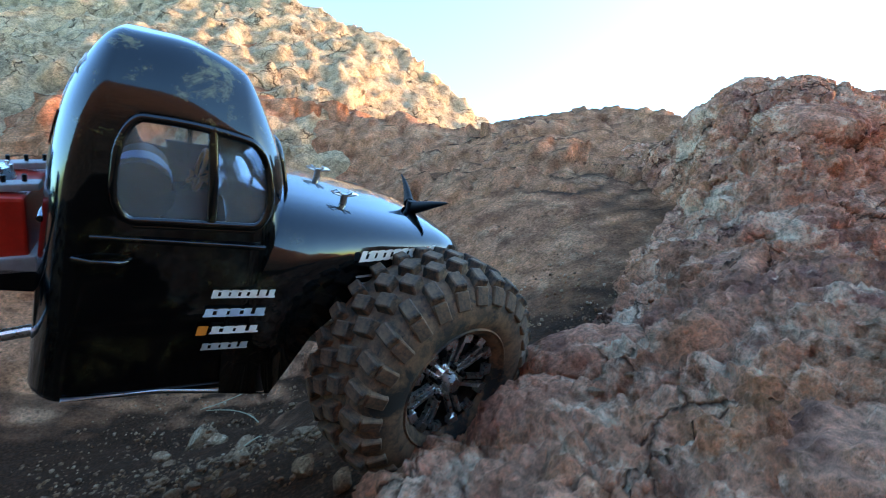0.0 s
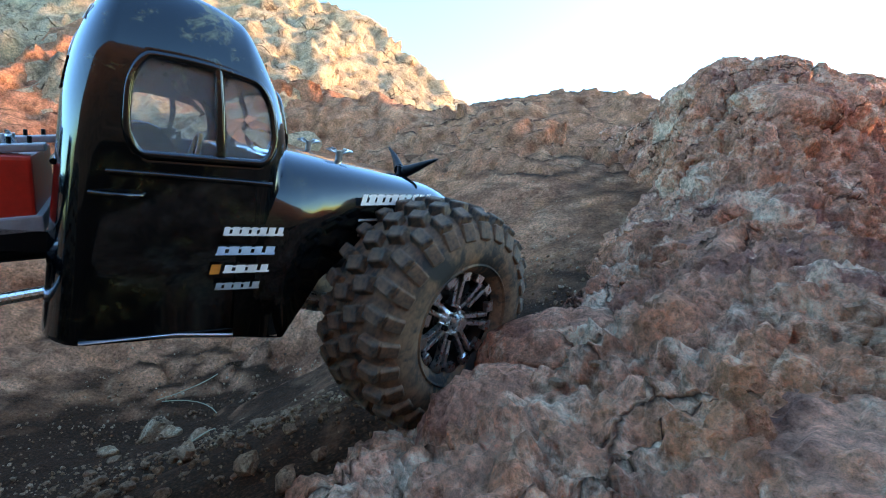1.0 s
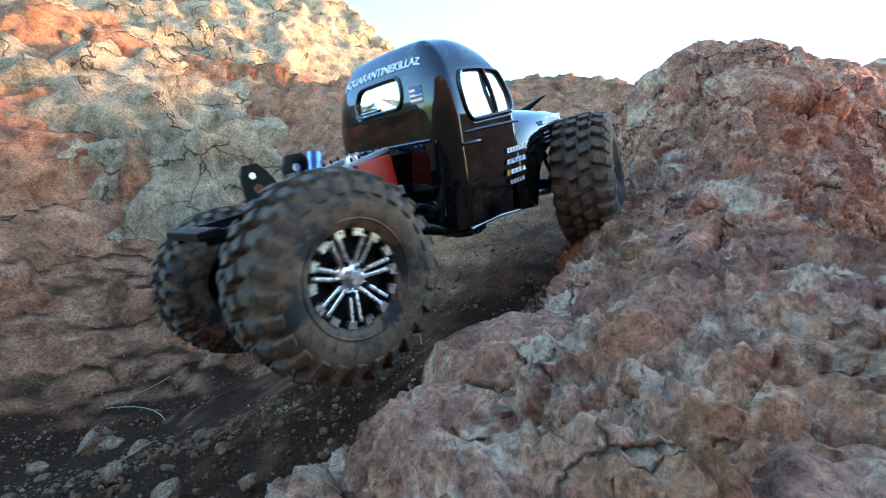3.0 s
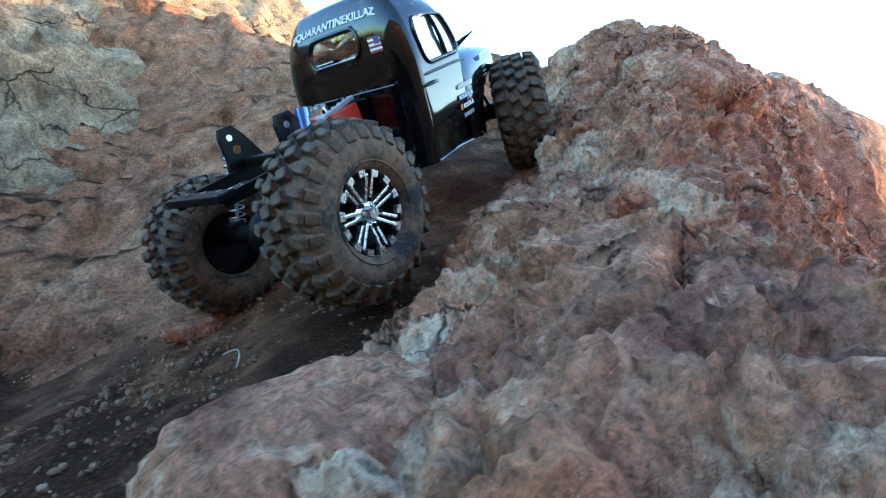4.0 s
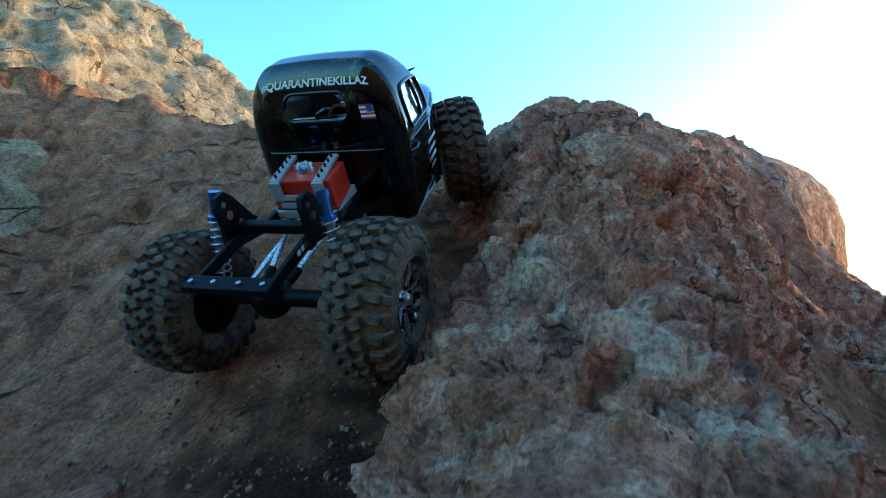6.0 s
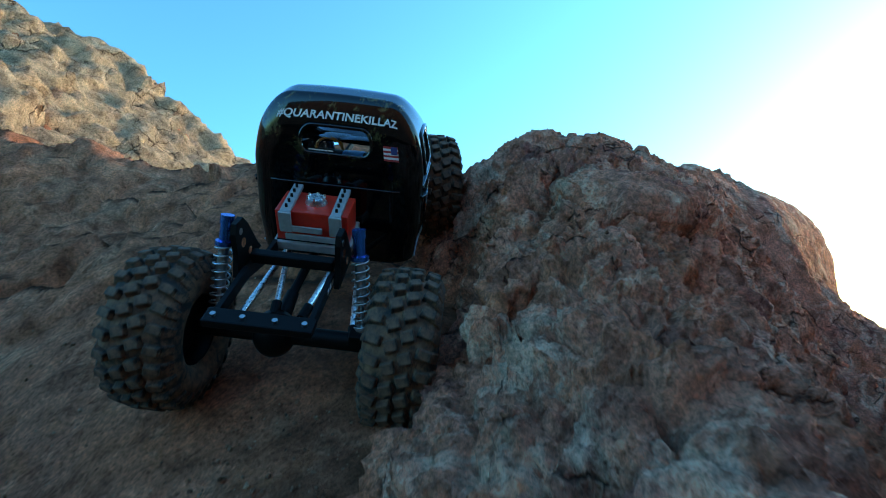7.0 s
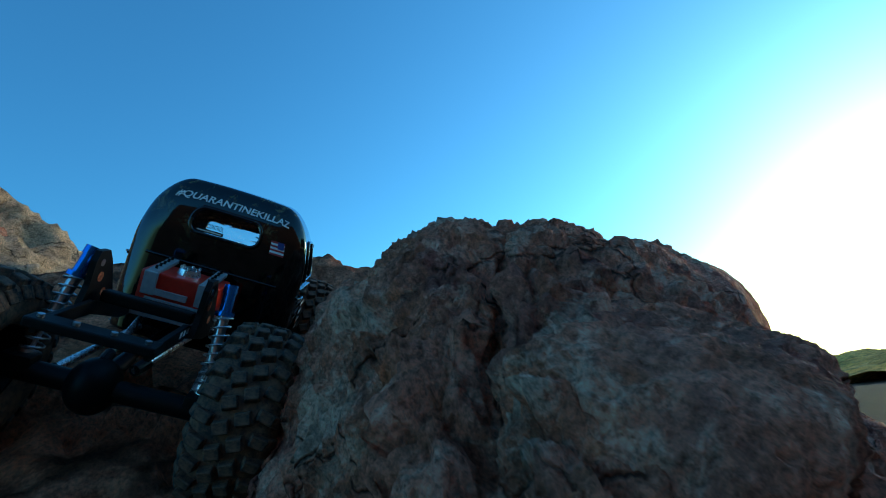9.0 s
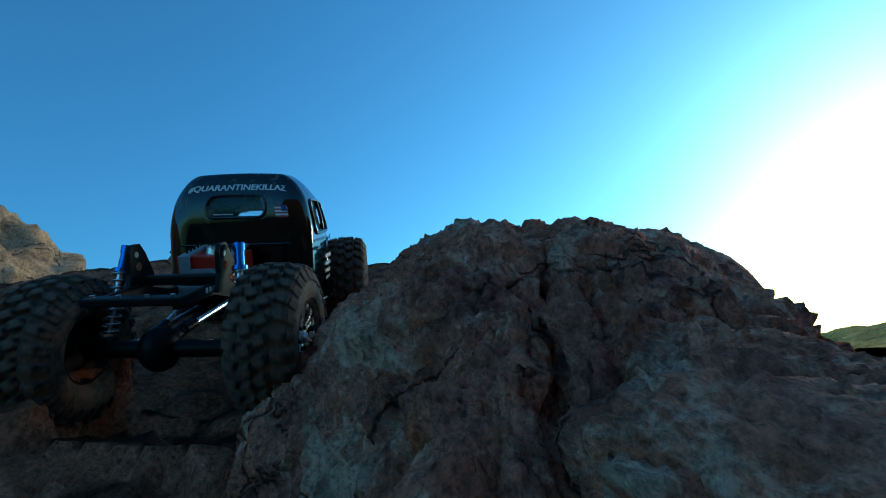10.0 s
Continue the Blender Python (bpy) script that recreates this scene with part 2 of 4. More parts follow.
def facets(p, scale, seed=0):
    """Tilted flat faces: in each scattered cell a plane of random slope, with the distance to the cell's border."""
    x, y, z = (a * scale for a in p)
    ix, iy, iz = (np.floor(a).astype(np.int64) for a in (x, y, z))
    f1 = np.full(x.shape, 9.0)
    f2 = np.full(x.shape, 9.0)
    tilt = np.zeros(x.shape)
    for dx in (-1, 0, 1):
        for dy in (-1, 0, 1):
            for dz in (-1, 0, 1):
                c = (ix + dx, iy + dy, iz + dz)
                o = [a - (i + lattice(*c, seed + s)) for a, i, s in zip((x, y, z), c, (1, 2, 3))]
                d = np.sqrt(o[0] ** 2 + o[1] ** 2 + o[2] ** 2)
                t = sum(v * (lattice(*c, seed + s) * 2 - 1) for v, s in zip(o, (5, 6, 7))) + lattice(*c, seed + 8) - .5
                near = d < f1
                f2 = np.where(near, f1, np.minimum(f2, d))
                tilt = np.where(near, t, tilt)
                f1 = np.where(near, d, f1)
    return tilt, f2 - f1


def axis(stops):
    """Coordinates along an axis: stops of (place, step there), the steps growing evenly between."""
    out = [stops[0][0]]
    while out[-1] < stops[-1][0]:
        out.append(out[-1] + float(np.interp(out[-1], [s[0] for s in stops], [s[1] for s in stops])))
    return np.array(out)


def gaussians(x, y, xs, ys, s, weights):
    out, k = np.zeros(x.shape), 0
    for cx in xs:
        for cy in ys:
            out += weights[k] * np.exp(-((x - cx) ** 2 + (y - cy) ** 2) / (2 * s * s))
            k += 1
    return out


def sheet(name, xs, ys, height, push, material, keep=None):
    """A relief over a grid: height(x, y) gives the form, push(p) the roughness along its normal."""
    x, y = np.meshgrid(xs, ys)
    z = height(x, y)
    gy, gx = np.gradient(z, ys, xs)
    n = np.stack([-gx, -gy, np.ones_like(z)])
    n /= np.sqrt((n * n).sum(0))
    p = np.stack([x, y, z])
    p = p + n * push(p)
    w, h = len(xs), len(ys)
    i = np.arange(w * h).reshape(h, w)
    quads = np.stack([i[:-1, :-1], i[:-1, 1:], i[1:, 1:], i[1:, :-1]], -1).reshape(-1, 4)
    if keep is not None:
        mask = keep(x, y)
        quads = quads[mask[:-1, :-1].reshape(-1)]
    me = bpy.data.meshes.new(name)
    me.vertices.add(w * h)
    me.vertices.foreach_set("co", p.reshape(3, -1).T.astype(np.float32).ravel())
    me.loops.add(quads.size)
    me.loops.foreach_set("vertex_index", quads.astype(np.int32).ravel())
    me.polygons.add(len(quads))
    me.polygons.foreach_set("loop_start", np.arange(0, quads.size, 4, dtype=np.int32))
    me.polygons.foreach_set("loop_total", np.full(len(quads), 4, dtype=np.int32))
    me.update(calc_edges=True)
    me.validate()
    me.polygons.foreach_set("use_smooth", np.ones(len(me.polygons), dtype=bool))
    me.materials.append(material)
    return new(name, me)


# the outcrop: a low ledge by the gully that climbs into a tall knob
LEDGE = [
    0.15, 0.043, 0.007, 0.012, -0.037, 0.073, -0.073, -0.131, -0.046, -0.045, -0.071, -0.053, -0.133, 0.052,
    0.046, 0.122, 0.045, 0.093, 0.024, -0.036, -0.13, -0.147, -0.231, -0.176, -0.055, -0.085, -0.058, 0.065,
    0.061, -0.103, 0.081, -0.295, -0.063, -0.007, -0.087, -0.038, 0.138, 0.022, 0.154, -0.081, -0.093, 0.03,
    0.187, -0.109, 0.139, 0.118, 0.137, 0.089, -0.089, -0.075, 0.219, -0.328, 0.281, 0.335, 0.103, 0.05,
    0.058, 0.08, 0.29, 0.359, -0.347, 0.251, 0.42, 0.369, 0.143, 0.055, 0.042, 0.414, 0.295, 0.062,
    0.045, 0.346, 0.055, -0.004, -0.011, 0.108, 0.459, 0.321, -0.883, 0.827,
]
MASSIF = [
    -0.255, -0.22, -0.455, -0.661, -0.496, -0.006, 0.967, 1.415, 1.586, 1.226, -0.005, -0.925, -2.753, -1.365,
    0.736, 1.038, 1.322, 0.853, 0.689, 0.765,
]
# the gully, its left bank and the saddle
GULLY = [
    0.047, 0.219, 0.299, 0.141, 0.151, 0.381, 0.812, -0.091, -0.125, -0.073, -0.069, 0.118, -0.206, 0.123,
    -0.009, 0.057, 0.098, -0.11, 0.382, -0.325, 0.703, 0.025, -0.051, 0.108, -0.344, 0.214, -0.347, 0.551,
    -0.001, -0.018, 0.29, -0.108, 0.497, 0.201, -0.007, -0.023, -0.047, -0.033, 0.032, -0.01, -0.257, 0.641,
    0.003, -0.035, -0.056, 0.31, 0.094, 0.026, 0.39, -0.005, -0.066, -0.153, -0.002, 0.164, 0.396, -0.108,
]


def outcrop_edges(x, y):
    """How far the brink over the gully and the sheer right end cut the outcrop down."""
    brink = np.interp(y, [-.2, .2, .27, .4, .46, .52, .67, .8, .9, 1.0, 1.14, 1.5], [-.034, .020, -.053, -.017, .092, .171, .241, .349, .513, .528, .497, .722])
    cut = 1.7 * np.clip(brink - x, 0, 9)
    side = (x - .55) * .36 - (y - .75) * .933          # metres to the right of the knob's far edge
    cut += 2.2 * np.clip(side - .10, 0, .4) * np.clip((x - .85) / .35, 0, 1)
    cut += 1.2 * np.clip(y - 1.22 - .4 * np.clip(x - .7, 0, 9), 0, .6)
    return cut + 2.4 * np.clip(x - 1.65 - .3 * (y - 1.4), 0, .6)


JOINTS = [(.034, .011, ((.690, .985), (.640, .935), (.600, .900), (.565, .878), (.526, .849), (.492, .830), (.470, .790))),
          (.026, .010, ((.560, .750), (.500, .738), (.465, .735), (.431, .737), (.391, .728))),
          (.020, .009, ((.600, .900), (.640, .868), (.700, .850), (.780, .862))),
          (.018, .008, ((.220, .415), (.290, .470), (.367, .539), (.454, .523))),
          (.016, .007, ((.060, .290), (.110, .262), (.170, .235), (.250, .250))),
          (.018, .008, ((.780, .960), (.730, .900), (.690, .800), (.620, .760)))]


def joints(x, y):
    """Depth of the open joints that part the outcrop into blocks: (depth, half width, line in plan)."""
    out = np.zeros(x.shape)
    wx, wy = x + .010 * np.sin(41 * y + 3), y + .010 * np.sin(37 * x)
    for depth, width, line in JOINTS:
        d = np.full(x.shape, 9.0)
        for (ax, ay), (bx, by) in zip(line, line[1:]):
            u = np.clip(((wx - ax) * (bx - ax) + (wy - ay) * (by - ay)) / ((bx - ax) ** 2 + (by - ay) ** 2), 0, 1)
            d = np.minimum(d, np.hypot(wx - ax - u * (bx - ax), wy - ay - u * (by - ay)))
        out = np.maximum(out, depth * np.exp(-(d / width) ** 2))
    return out


def outcrop_height(x, y):
    z = gaussians(x, y, np.arange(-.05, 1.45, .1625), np.arange(.1, 1.26, .1625), .155, LEDGE)
    z += gaussians(x, y, np.arange(-.1, 2.3, .6), np.arange(0, 2.1, .5), .6, MASSIF)
    z = z - outcrop_edges(x, y) - joints(x, y)
    return np.where(y > 1.15, np.minimum(z, .70 + .13 * np.clip((x - .9) / .6, 0, 1)), z)


def rock_push(p):
    q = p + .016 * np.stack([fbm(p, 12, 3, 5), fbm(p, 12, 3, 6), fbm(p, 12, 3, 7)])
    t1, e1 = facets(q, 8.0, 3)
    t2, e2 = facets(q, 21.0, 9)
    t3, e3 = facets(q, 60.0, 15)
    t4, e4 = facets(q, 150.0, 33)
    k = .011
    top = np.clip((p[2] - .60) / .06, 0, 1) * .6
    d = k * t1 - .009 * np.exp(-e1 / .05) + .0105 * t2 - .0046 * np.exp(-e2 / .07) + .0058 * t3 - .0024 * np.exp(-e3 / .1) + .0022 * t4
    d = d * np.clip(1 - (np.hypot(p[0], p[1]) - 1.4) / .7, .12, 1)
    return d * (1 - top) + .007 * fbm(q, 16, 3, 21) + .0045 * fbm(q, 70, 4, 31, True, .65)


def hill_height(x, y):
    u = np.clip(x, -1.6, 1.2)
    crest = 1.57 - .905 * u - .309 * u * u
    front = crest - .80 * np.clip(3.2 - y, 0, 9)
    back = crest - .25 * np.clip(y - 3.2, 0, 9)
    return np.minimum(front, back) - .25 * np.clip((1.6 - y) / .3, 0, 1) ** 2 * (y < 1.6)


def ground_height(x, y):
    z = gaussians(x, y, np.arange(-1.2, 1.3, .35), np.arange(-.1, 2.1, .35), .36, GULLY)
    h = hill_height(x, y) - .10
    z = np.where(x < .3, .5 * (z + h + np.sqrt((z - h) ** 2 + .004)), z)
    r = np.hypot(x, y - 1)
    # unseen slope added behind the camera to cut skylight and darken reflections
    z = z + 2.3 * np.clip((-.7 - y) / 1.6, 0, 1) * np.clip((6 - np.abs(x)) / 4, 0, 1) * np.clip((y + 9) / 4, 0, 1)
    return z - .6 * np.clip((r - 2.5) / 6, 0, 1) - .085 * np.clip(r - 6, 0, 9999)


def ground_push(p):
    near = np.clip(3 - np.hypot(p[0], p[1] - 1), 0, 1)
    bank = np.clip((p[2] - .42) / .15, 0, 1) * near + np.clip((-.05 - p[0]) / .2, 0, 1) * np.clip((p[1] - .75) / .25, 0, 1) * near
    bank = np.clip(bank, 0, 1)
    q = p + .03 * np.stack([fbm(p, 6, 3, 5), fbm(p, 6, 3, 6), fbm(p, 6, 3, 7)])
    t1, e1 = facets(q, 5.0, 13)
    t2, e2 = facets(q, 15.0, 19)
    t3, e3 = facets(q, 45.0, 27)
    lumps = .036 * t1 - .008 * np.exp(-e1 / .1) + .013 * t2 - .004 * np.exp(-e2 / .1) + .0035 * t3 + .012 * fbm(q, 11, 4, 41)
    sand = .006 * fbm(p, 9, 3, 51) + .0022 * fbm(p, 60, 3, 61)
    return near * (bank * lumps + (1 - bank) * sand)


def hill_push(p):
    q = p + .06 * np.stack([fbm(p, 3, 3, 5), fbm(p, 3, 3, 6), fbm(p, 3, 3, 7)])
    t1, e1 = facets(q, 2.6, 23)
    t2, e2 = facets(q, 8.0, 29)
    t3, e3 = facets(q, 24.0, 37)
    return .045 * t1 - .012 * np.exp(-e1 / .08) + .020 * t2 - .006 * np.exp(-e2 / .08) + .011 * t3 + .030 * fbm(q, 14, 5, 71, False, .6)


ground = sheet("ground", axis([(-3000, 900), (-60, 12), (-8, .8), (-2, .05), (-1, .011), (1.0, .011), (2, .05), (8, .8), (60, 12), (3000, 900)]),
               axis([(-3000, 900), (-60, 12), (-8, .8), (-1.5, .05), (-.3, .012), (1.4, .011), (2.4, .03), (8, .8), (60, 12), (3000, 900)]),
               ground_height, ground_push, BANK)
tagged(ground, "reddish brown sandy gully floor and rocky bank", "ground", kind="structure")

outcrop = sheet("rock_outcrop", axis([(-.12, .005), (.0, .0026), (.70, .0028), (1.1, .006), (2.3, .012), (2.8, .03)]),
                axis([(-.1, .005), (.14, .0026), (1.05, .0028), (1.5, .008), (2.4, .03)]), outcrop_height, rock_push, ROCK)
tagged(outcrop, "large weathered brown and grey rock outcrop beside the gully", "rock")


def boulder(where, half, turn, seed, label, power=3.0, detail=5):
    """A blocky boulder: a rounded box broken by the same roughness as the outcrop."""
    bm = bmesh.new()
    bmesh.ops.create_icosphere(bm, subdivisions=detail, radius=1.0)
    m = pose(*where, *turn)
    p = np.array([v.co for v in bm.verts])
    p = p / (np.abs(p) ** power).sum(1, keepdims=True) ** (1 / power) * np.array(half)
    n = p / np.array(half) ** 2
    n /= np.sqrt((n * n).sum(1, keepdims=True))
    w = (np.array(m.to_3x3()) @ p.T) + np.array(where)[:, None]
    p = p + n * (.8 * rock_push(w + seed * 1.37))[:, None]
    for v, c in zip(bm.verts, p):
        v.co = c
    me = bpy.data.meshes.new("block")
    bm.to_mesh(me)
    bm.free()
    me.materials.append(ROCK)
    for f in me.polygons:
        f.use_smooth = True
    ob = new("block", me)
    ob.parent, ob.matrix_local = outcrop, m
    return tagged(ob, label)


boulder((.058, .318, .188), (.040, .034, .040), (4, -8, 46), 1, "weathered brown block on the brink of the gully")
boulder((.120, .388, .222), (.062, .046, .034), (0, -4, 30), 2, "pale knobbly block on the outcrop's ledge")
boulder((.066, .250, .178), (.036, .030, .030), (0, -6, 35), 3, "pale crusted block below the ledge")
boulder((.165, .180, .200), (.055, .045, .040), (0, 6, 15), 8, "blue-grey block at the foot of the ledge")
boulder((.487, .712, .440), (.062, .024, .024), (0, -36, 40), 4, "long slab with a crack across it")
boulder((.652, .832, .520), (.110, .066, .050), (30, -4, 14), 5, "smooth dark purple-brown block", 3.5, 6)
boulder((2.20, 1.90, .42), (.58, .36, .43), (0, 3, 18), 10, "bulky rounded end of the outcrop against the sky", 3.2, 6)
boulder((.270, .450, .283), (.060, .042, .027), (-6, 0, 35), 6, "pale crusted block on the ledge")
boulder((.470, .642, .345), (.060, .032, .042), (0, -8, 20), 7, "brown block at the foot of the knob")
# unseen block, added only to keep the low sun off outcrop and gully
boulder((2.95, .30, .10), (.45, .90, 1.10), (0, 0, 4), 9, "tall plain rock shoulder added out of view to block the sun", 5.0, 4)

hill = sheet("hillside", axis([(-9, .2), (-2.5, .03), (.9, .02), (2.2, .06)]), axis([(1.3, .02), (3.2, .025), (7, .25)]), hill_height, hill_push, HILL)
tagged(hill, "sunlit orange-tan rocky hillside above the gully", "hill")


def far_height(x, y):
    a, r = np.arctan2(x, y), np.hypot(x, y)
    rise = 1.5 * np.exp(-((a - 1.55) / .5) ** 2) * (1 + .12 * np.sin(11 * a) + .05 * np.sin(29 * a))
    return -.085 * (r - 6) - 1.0 + rise * np.exp(-((r - 70) / 30) ** 2) * 1.35


far_hill = sheet("far_hill", axis([(20, 1.6), (110, 1.6)]), axis([(-60, 1.6), (70, 1.6)]), far_height, lambda p: .8 * fbm(p, .15, 4, 81), FAR)
tagged(far_hill, "distant scrub-covered hill with low-sun haze in its colour", "hill")


# ---------- mesh helpers ----------
def part(name, bm, material, parent, label=""):
    me = bpy.data.meshes.new(name)
    bm.normal_update()
    bm.to_mesh(me)
    bm.free()
    me.materials.append(material)
    ob = new(name, me)
    ob.parent = parent
    if label:
        tagged(ob, label)
    return ob


def smooth(ob, angle=40):
    me = ob.data
    for f in me.polygons:
        f.use_smooth = True
    me.set_sharp_from_angle(angle=radians(angle))
    return ob


def box(bm, size, m=None, bevel=0.0):
    made = bmesh.ops.create_cube(bm, size=1.0, matrix=(m or Matrix()) @ Matrix.Diagonal((*size, 1)))
    if bevel:
        edges = list({e for v in made["verts"] for e in v.link_edges})
        bmesh.ops.bevel(bm, geom=edges, offset=bevel, segments=2, affect="EDGES", profile=.6)


def rod(bm, a, b, r, segments=12, r2=None):
    a, b = Vector(a), Vector(b)
    turn = (b - a).to_track_quat("Z", "Y").to_matrix().to_4x4()
    bmesh.ops.create_cone(bm, cap_ends=True, segments=segments, radius1=r, radius2=r if r2 is None else r2, depth=(b - a).length,
                          matrix=Matrix.Translation((a + b) / 2) @ turn)


def lathe(bm, profile, segments=48, closed=False):
    """Turns a profile of (radius, y) about the y axis."""
    rings = []
    for r, y in profile:
        rings.append([bm.verts.new((r * math.sin(2 * math.pi * k / segments), y, r * math.cos(2 * math.pi * k / segments))) for k in range(segments)])
    pairs = list(zip(rings, rings[1:])) + ([(rings[-1], rings[0])] if closed else [])
    for a, b in pairs:
        for k in range(segments):
            j = (k + 1) % segments
            bm.faces.new((a[k], a[j], b[j], b[k]))


def tube(bm, points, r, segments=8, closed=False):
    """A round tube along points."""
    pts = [Vector(p) for p in points]
    n = len(pts)
    rings = []
    for i, p in enumerate(pts):
        d = (pts[(i + 1) % n] - pts[i - 1]) if closed else (pts[min(i + 1, n - 1)] - pts[max(i - 1, 0)])
        q = d.to_track_quat("Z", "Y")
        rings.append([bm.verts.new(p + q @ Vector((r * math.cos(2 * math.pi * k / segments), r * math.sin(2 * math.pi * k / segments), 0))) for k in range(segments)])
    for i in range(n if closed else n - 1):
        a, b = rings[i], rings[(i + 1) % n]
        s = min(range(segments), key=lambda o: (a[0].co - b[o].co).length)
        for k in range(segments):
            j = (k + 1) % segments
            bm.faces.new((a[k], a[j], b[(j + s) % segments], b[(k + s) % segments]))
    if not closed:
        bm.faces.new(rings[0][::-1])
        bm.faces.new(rings[-1])


def plate(bm, outline, thick, m):
    """A flat plate cut to an outline of (u, v), extruded along its normal and set by m."""
    lo = [bm.verts.new(m @ Vector((u, v, -thick / 2))) for u, v in outline]
    hi = [bm.verts.new(m @ Vector((u, v, thick / 2))) for u, v in outline]
    bm.faces.new(lo[::-1])
    bm.faces.new(hi)
    for k in range(len(lo)):
        j = (k + 1) % len(lo)
        bm.faces.new((lo[k], lo[j], hi[j], hi[k]))


# ---------- the crawler truck: x ahead, y to its left, z up from the wheel centres ----------
WB, TRACK, TYRE_R, TYRE_W = .1625, .1035, .0715, .054
truck = new("rc_truck")
tagged(truck, "glossy black mud-splashed radio-controlled crawler truck with knobby tyres", "toy truck")


def sstep(a, b, v):
    v = min(max((v - a) / (b - a), 0), 1)
    return v * v * (3 - 2 * v)


def cab_map(p):
    """From a rounded unit box to the cab's form."""
    u, v, w = p
    z = -.040 + (w + 1) / 2 * .197
    hi = sstep(.085, .166, z)
    half = .083 - .004 * sstep(.04, -.01, z) - .013 * hi
    back = -.026 + .10 * z + .008 * sstep(.1, .166, z)
    front = .083 - .011 * sstep(.09, .166, z)
    return Vector((back + (u + 1) / 2 * (front - back), v * half, z + .004 * (1 - v * v) * hi - .012 * max(u + .2, 0) ** 2 * hi))


def rounded_cube(n, r, keep):
    """Points of a cube from -1 to 1 with rounded edges, as faces of a fine grid that pass keep(axis, side, a, b)."""
    bm, index = bmesh.new(), {}

    def vert(q):
        k = tuple(round(c, 5) for c in q)
        if k not in index:
            inner = Vector([max(-1 + r, min(1 - r, c)) for c in q])
            d = Vector(q) - inner
            index[k] = bm.verts.new(cab_map(inner + d.normalized() * r if d.length > 1e-9 else Vector(q)))
        return index[k]

    for ax in range(3):
        for side in (-1, 1):
            for i in range(n):
                for j in range(n):
                    a, b = -1 + 2 * (i + .5) / n, -1 + 2 * (j + .5) / n
                    if not keep(ax, side, a, b):
                        continue
                    corner = []
                    for di, dj in ((0, 0), (1, 0), (1, 1), (0, 1)):
                        q = [0, 0, 0]
                        q[ax] = side
                        q[(ax + 1) % 3], q[(ax + 2) % 3] = -1 + 2 * (i + di) / n, -1 + 2 * (j + dj) / n
                        corner.append(vert(q))
                    bm.faces.new(corner if side > 0 else corner[::-1])
    return bm


def in_window(a, b, a0, a1, b0, b1, r):
    da, db = max(a0 + r - a, a - a1 + r, 0), max(b0 + r - b, b - b1 + r, 0)
    return a0 < a < a1 and b0 < b < b1 and da * da + db * db <= r * r


SIDE_WIN = (.26, .69, -.48, .80, .17)     # height range, length range, corner, on the unit box
REAR_WIN = (-.43, .43, .49, .75, .12)
FRONT_WIN = (-.70, .70, .30, .70, .12)


def cab_keep(ax, side, a, b):
    if (ax == 2 and side < 0) or (ax == 0 and b < -.66) or (ax == 1 and a < -.66):
        return False
    if ax == 1 and in_window(a, b, *SIDE_WIN):
        return False
    if ax == 0 and side < 0 and in_window(a, b, *REAR_WIN):
        return False
    if ax == 0 and side > 0 and (in_window(a, b, *FRONT_WIN) or b < .2):
        return False
    return True


cab = smooth(part("cab", rounded_cube(72, .36, cab_keep), PAINT, truck, "glossy black cab with mud splashes"), 60)
shell = cab.modifiers.new("thickness", "SOLIDIFY")
shell.thickness, shell.offset = .0016, -1


def on_cab(ax, side, a, b, out=0.0):
    q = [0, 0, 0]
    q[ax], q[(ax + 1) % 3], q[(ax + 2) % 3] = side, a, b
    r = .36
    inner = Vector([max(-1 + r, min(1 - r, c)) for c in q])
    d = Vector(q) - inner
    p = cab_map(inner + d.normalized() * r)
    p[ax] += side * out
    return p


def ring_points(win, n=10):
    a0, a1, b0, b1, r = win
    out = []
    for ca, cb, s in ((a1 - r, b1 - r, 0), (a0 + r, b1 - r, 1), (a0 + r, b0 + r, 2), (a1 - r, b0 + r, 3)):
        for k in range(n + 1):
            t = (s + k / n) * math.pi / 2
            out.append((ca + r * math.cos(t), cb + r * math.sin(t)))
    dense = []
    for k, (a, b) in enumerate(out):
        c, d = out[(k + 1) % len(out)]
        steps = max(1, int(math.hypot(c - a, d - b) / .08))
        dense += [(a + (c - a) * s / steps, b + (d - b) * s / steps) for s in range(steps)]
    return dense


def window(ax, side, win, name):
    bm = bmesh.new()
    tube(bm, [on_cab(ax, side, a, b, .0003) for a, b in ring_points(win)], .0019, 8, True)
    smooth(part("window_trim", bm, PAINT, cab), 80)
    bm = bmesh.new()
    pts = [on_cab(ax, side, a, b, -.0012) for a, b in ring_points(win)]
    mid = bm.verts.new(sum(pts, Vector()) / len(pts))
    vs = [bm.verts.new(p) for p in pts]
    for k in range(len(vs)):
        bm.faces.new((vs[k], vs[(k + 1) % len(vs)], mid))
    pane = part(name, bm, SKY_TINTED if name == "side_window" else GLASS, cab, "plastic pane with pale sky reflection in its colour" if name == "side_window" else "clear plastic pane")
    pane.visible_shadow = False


for s in (-1, 1):
    window(1, s, SIDE_WIN, "side_window")
    bm = bmesh.new()
    tube(bm, [on_cab(1, s, z, .28 + .0 * z, .0) for z in (.28, .38, .48, .58, .70)], .0022, 8)
    smooth(part("window_bar", bm, PAINT, cab), 80)
window(0, -1, REAR_WIN, "rear_window")
window(0, 1, FRONT_WIN, "windscreen")


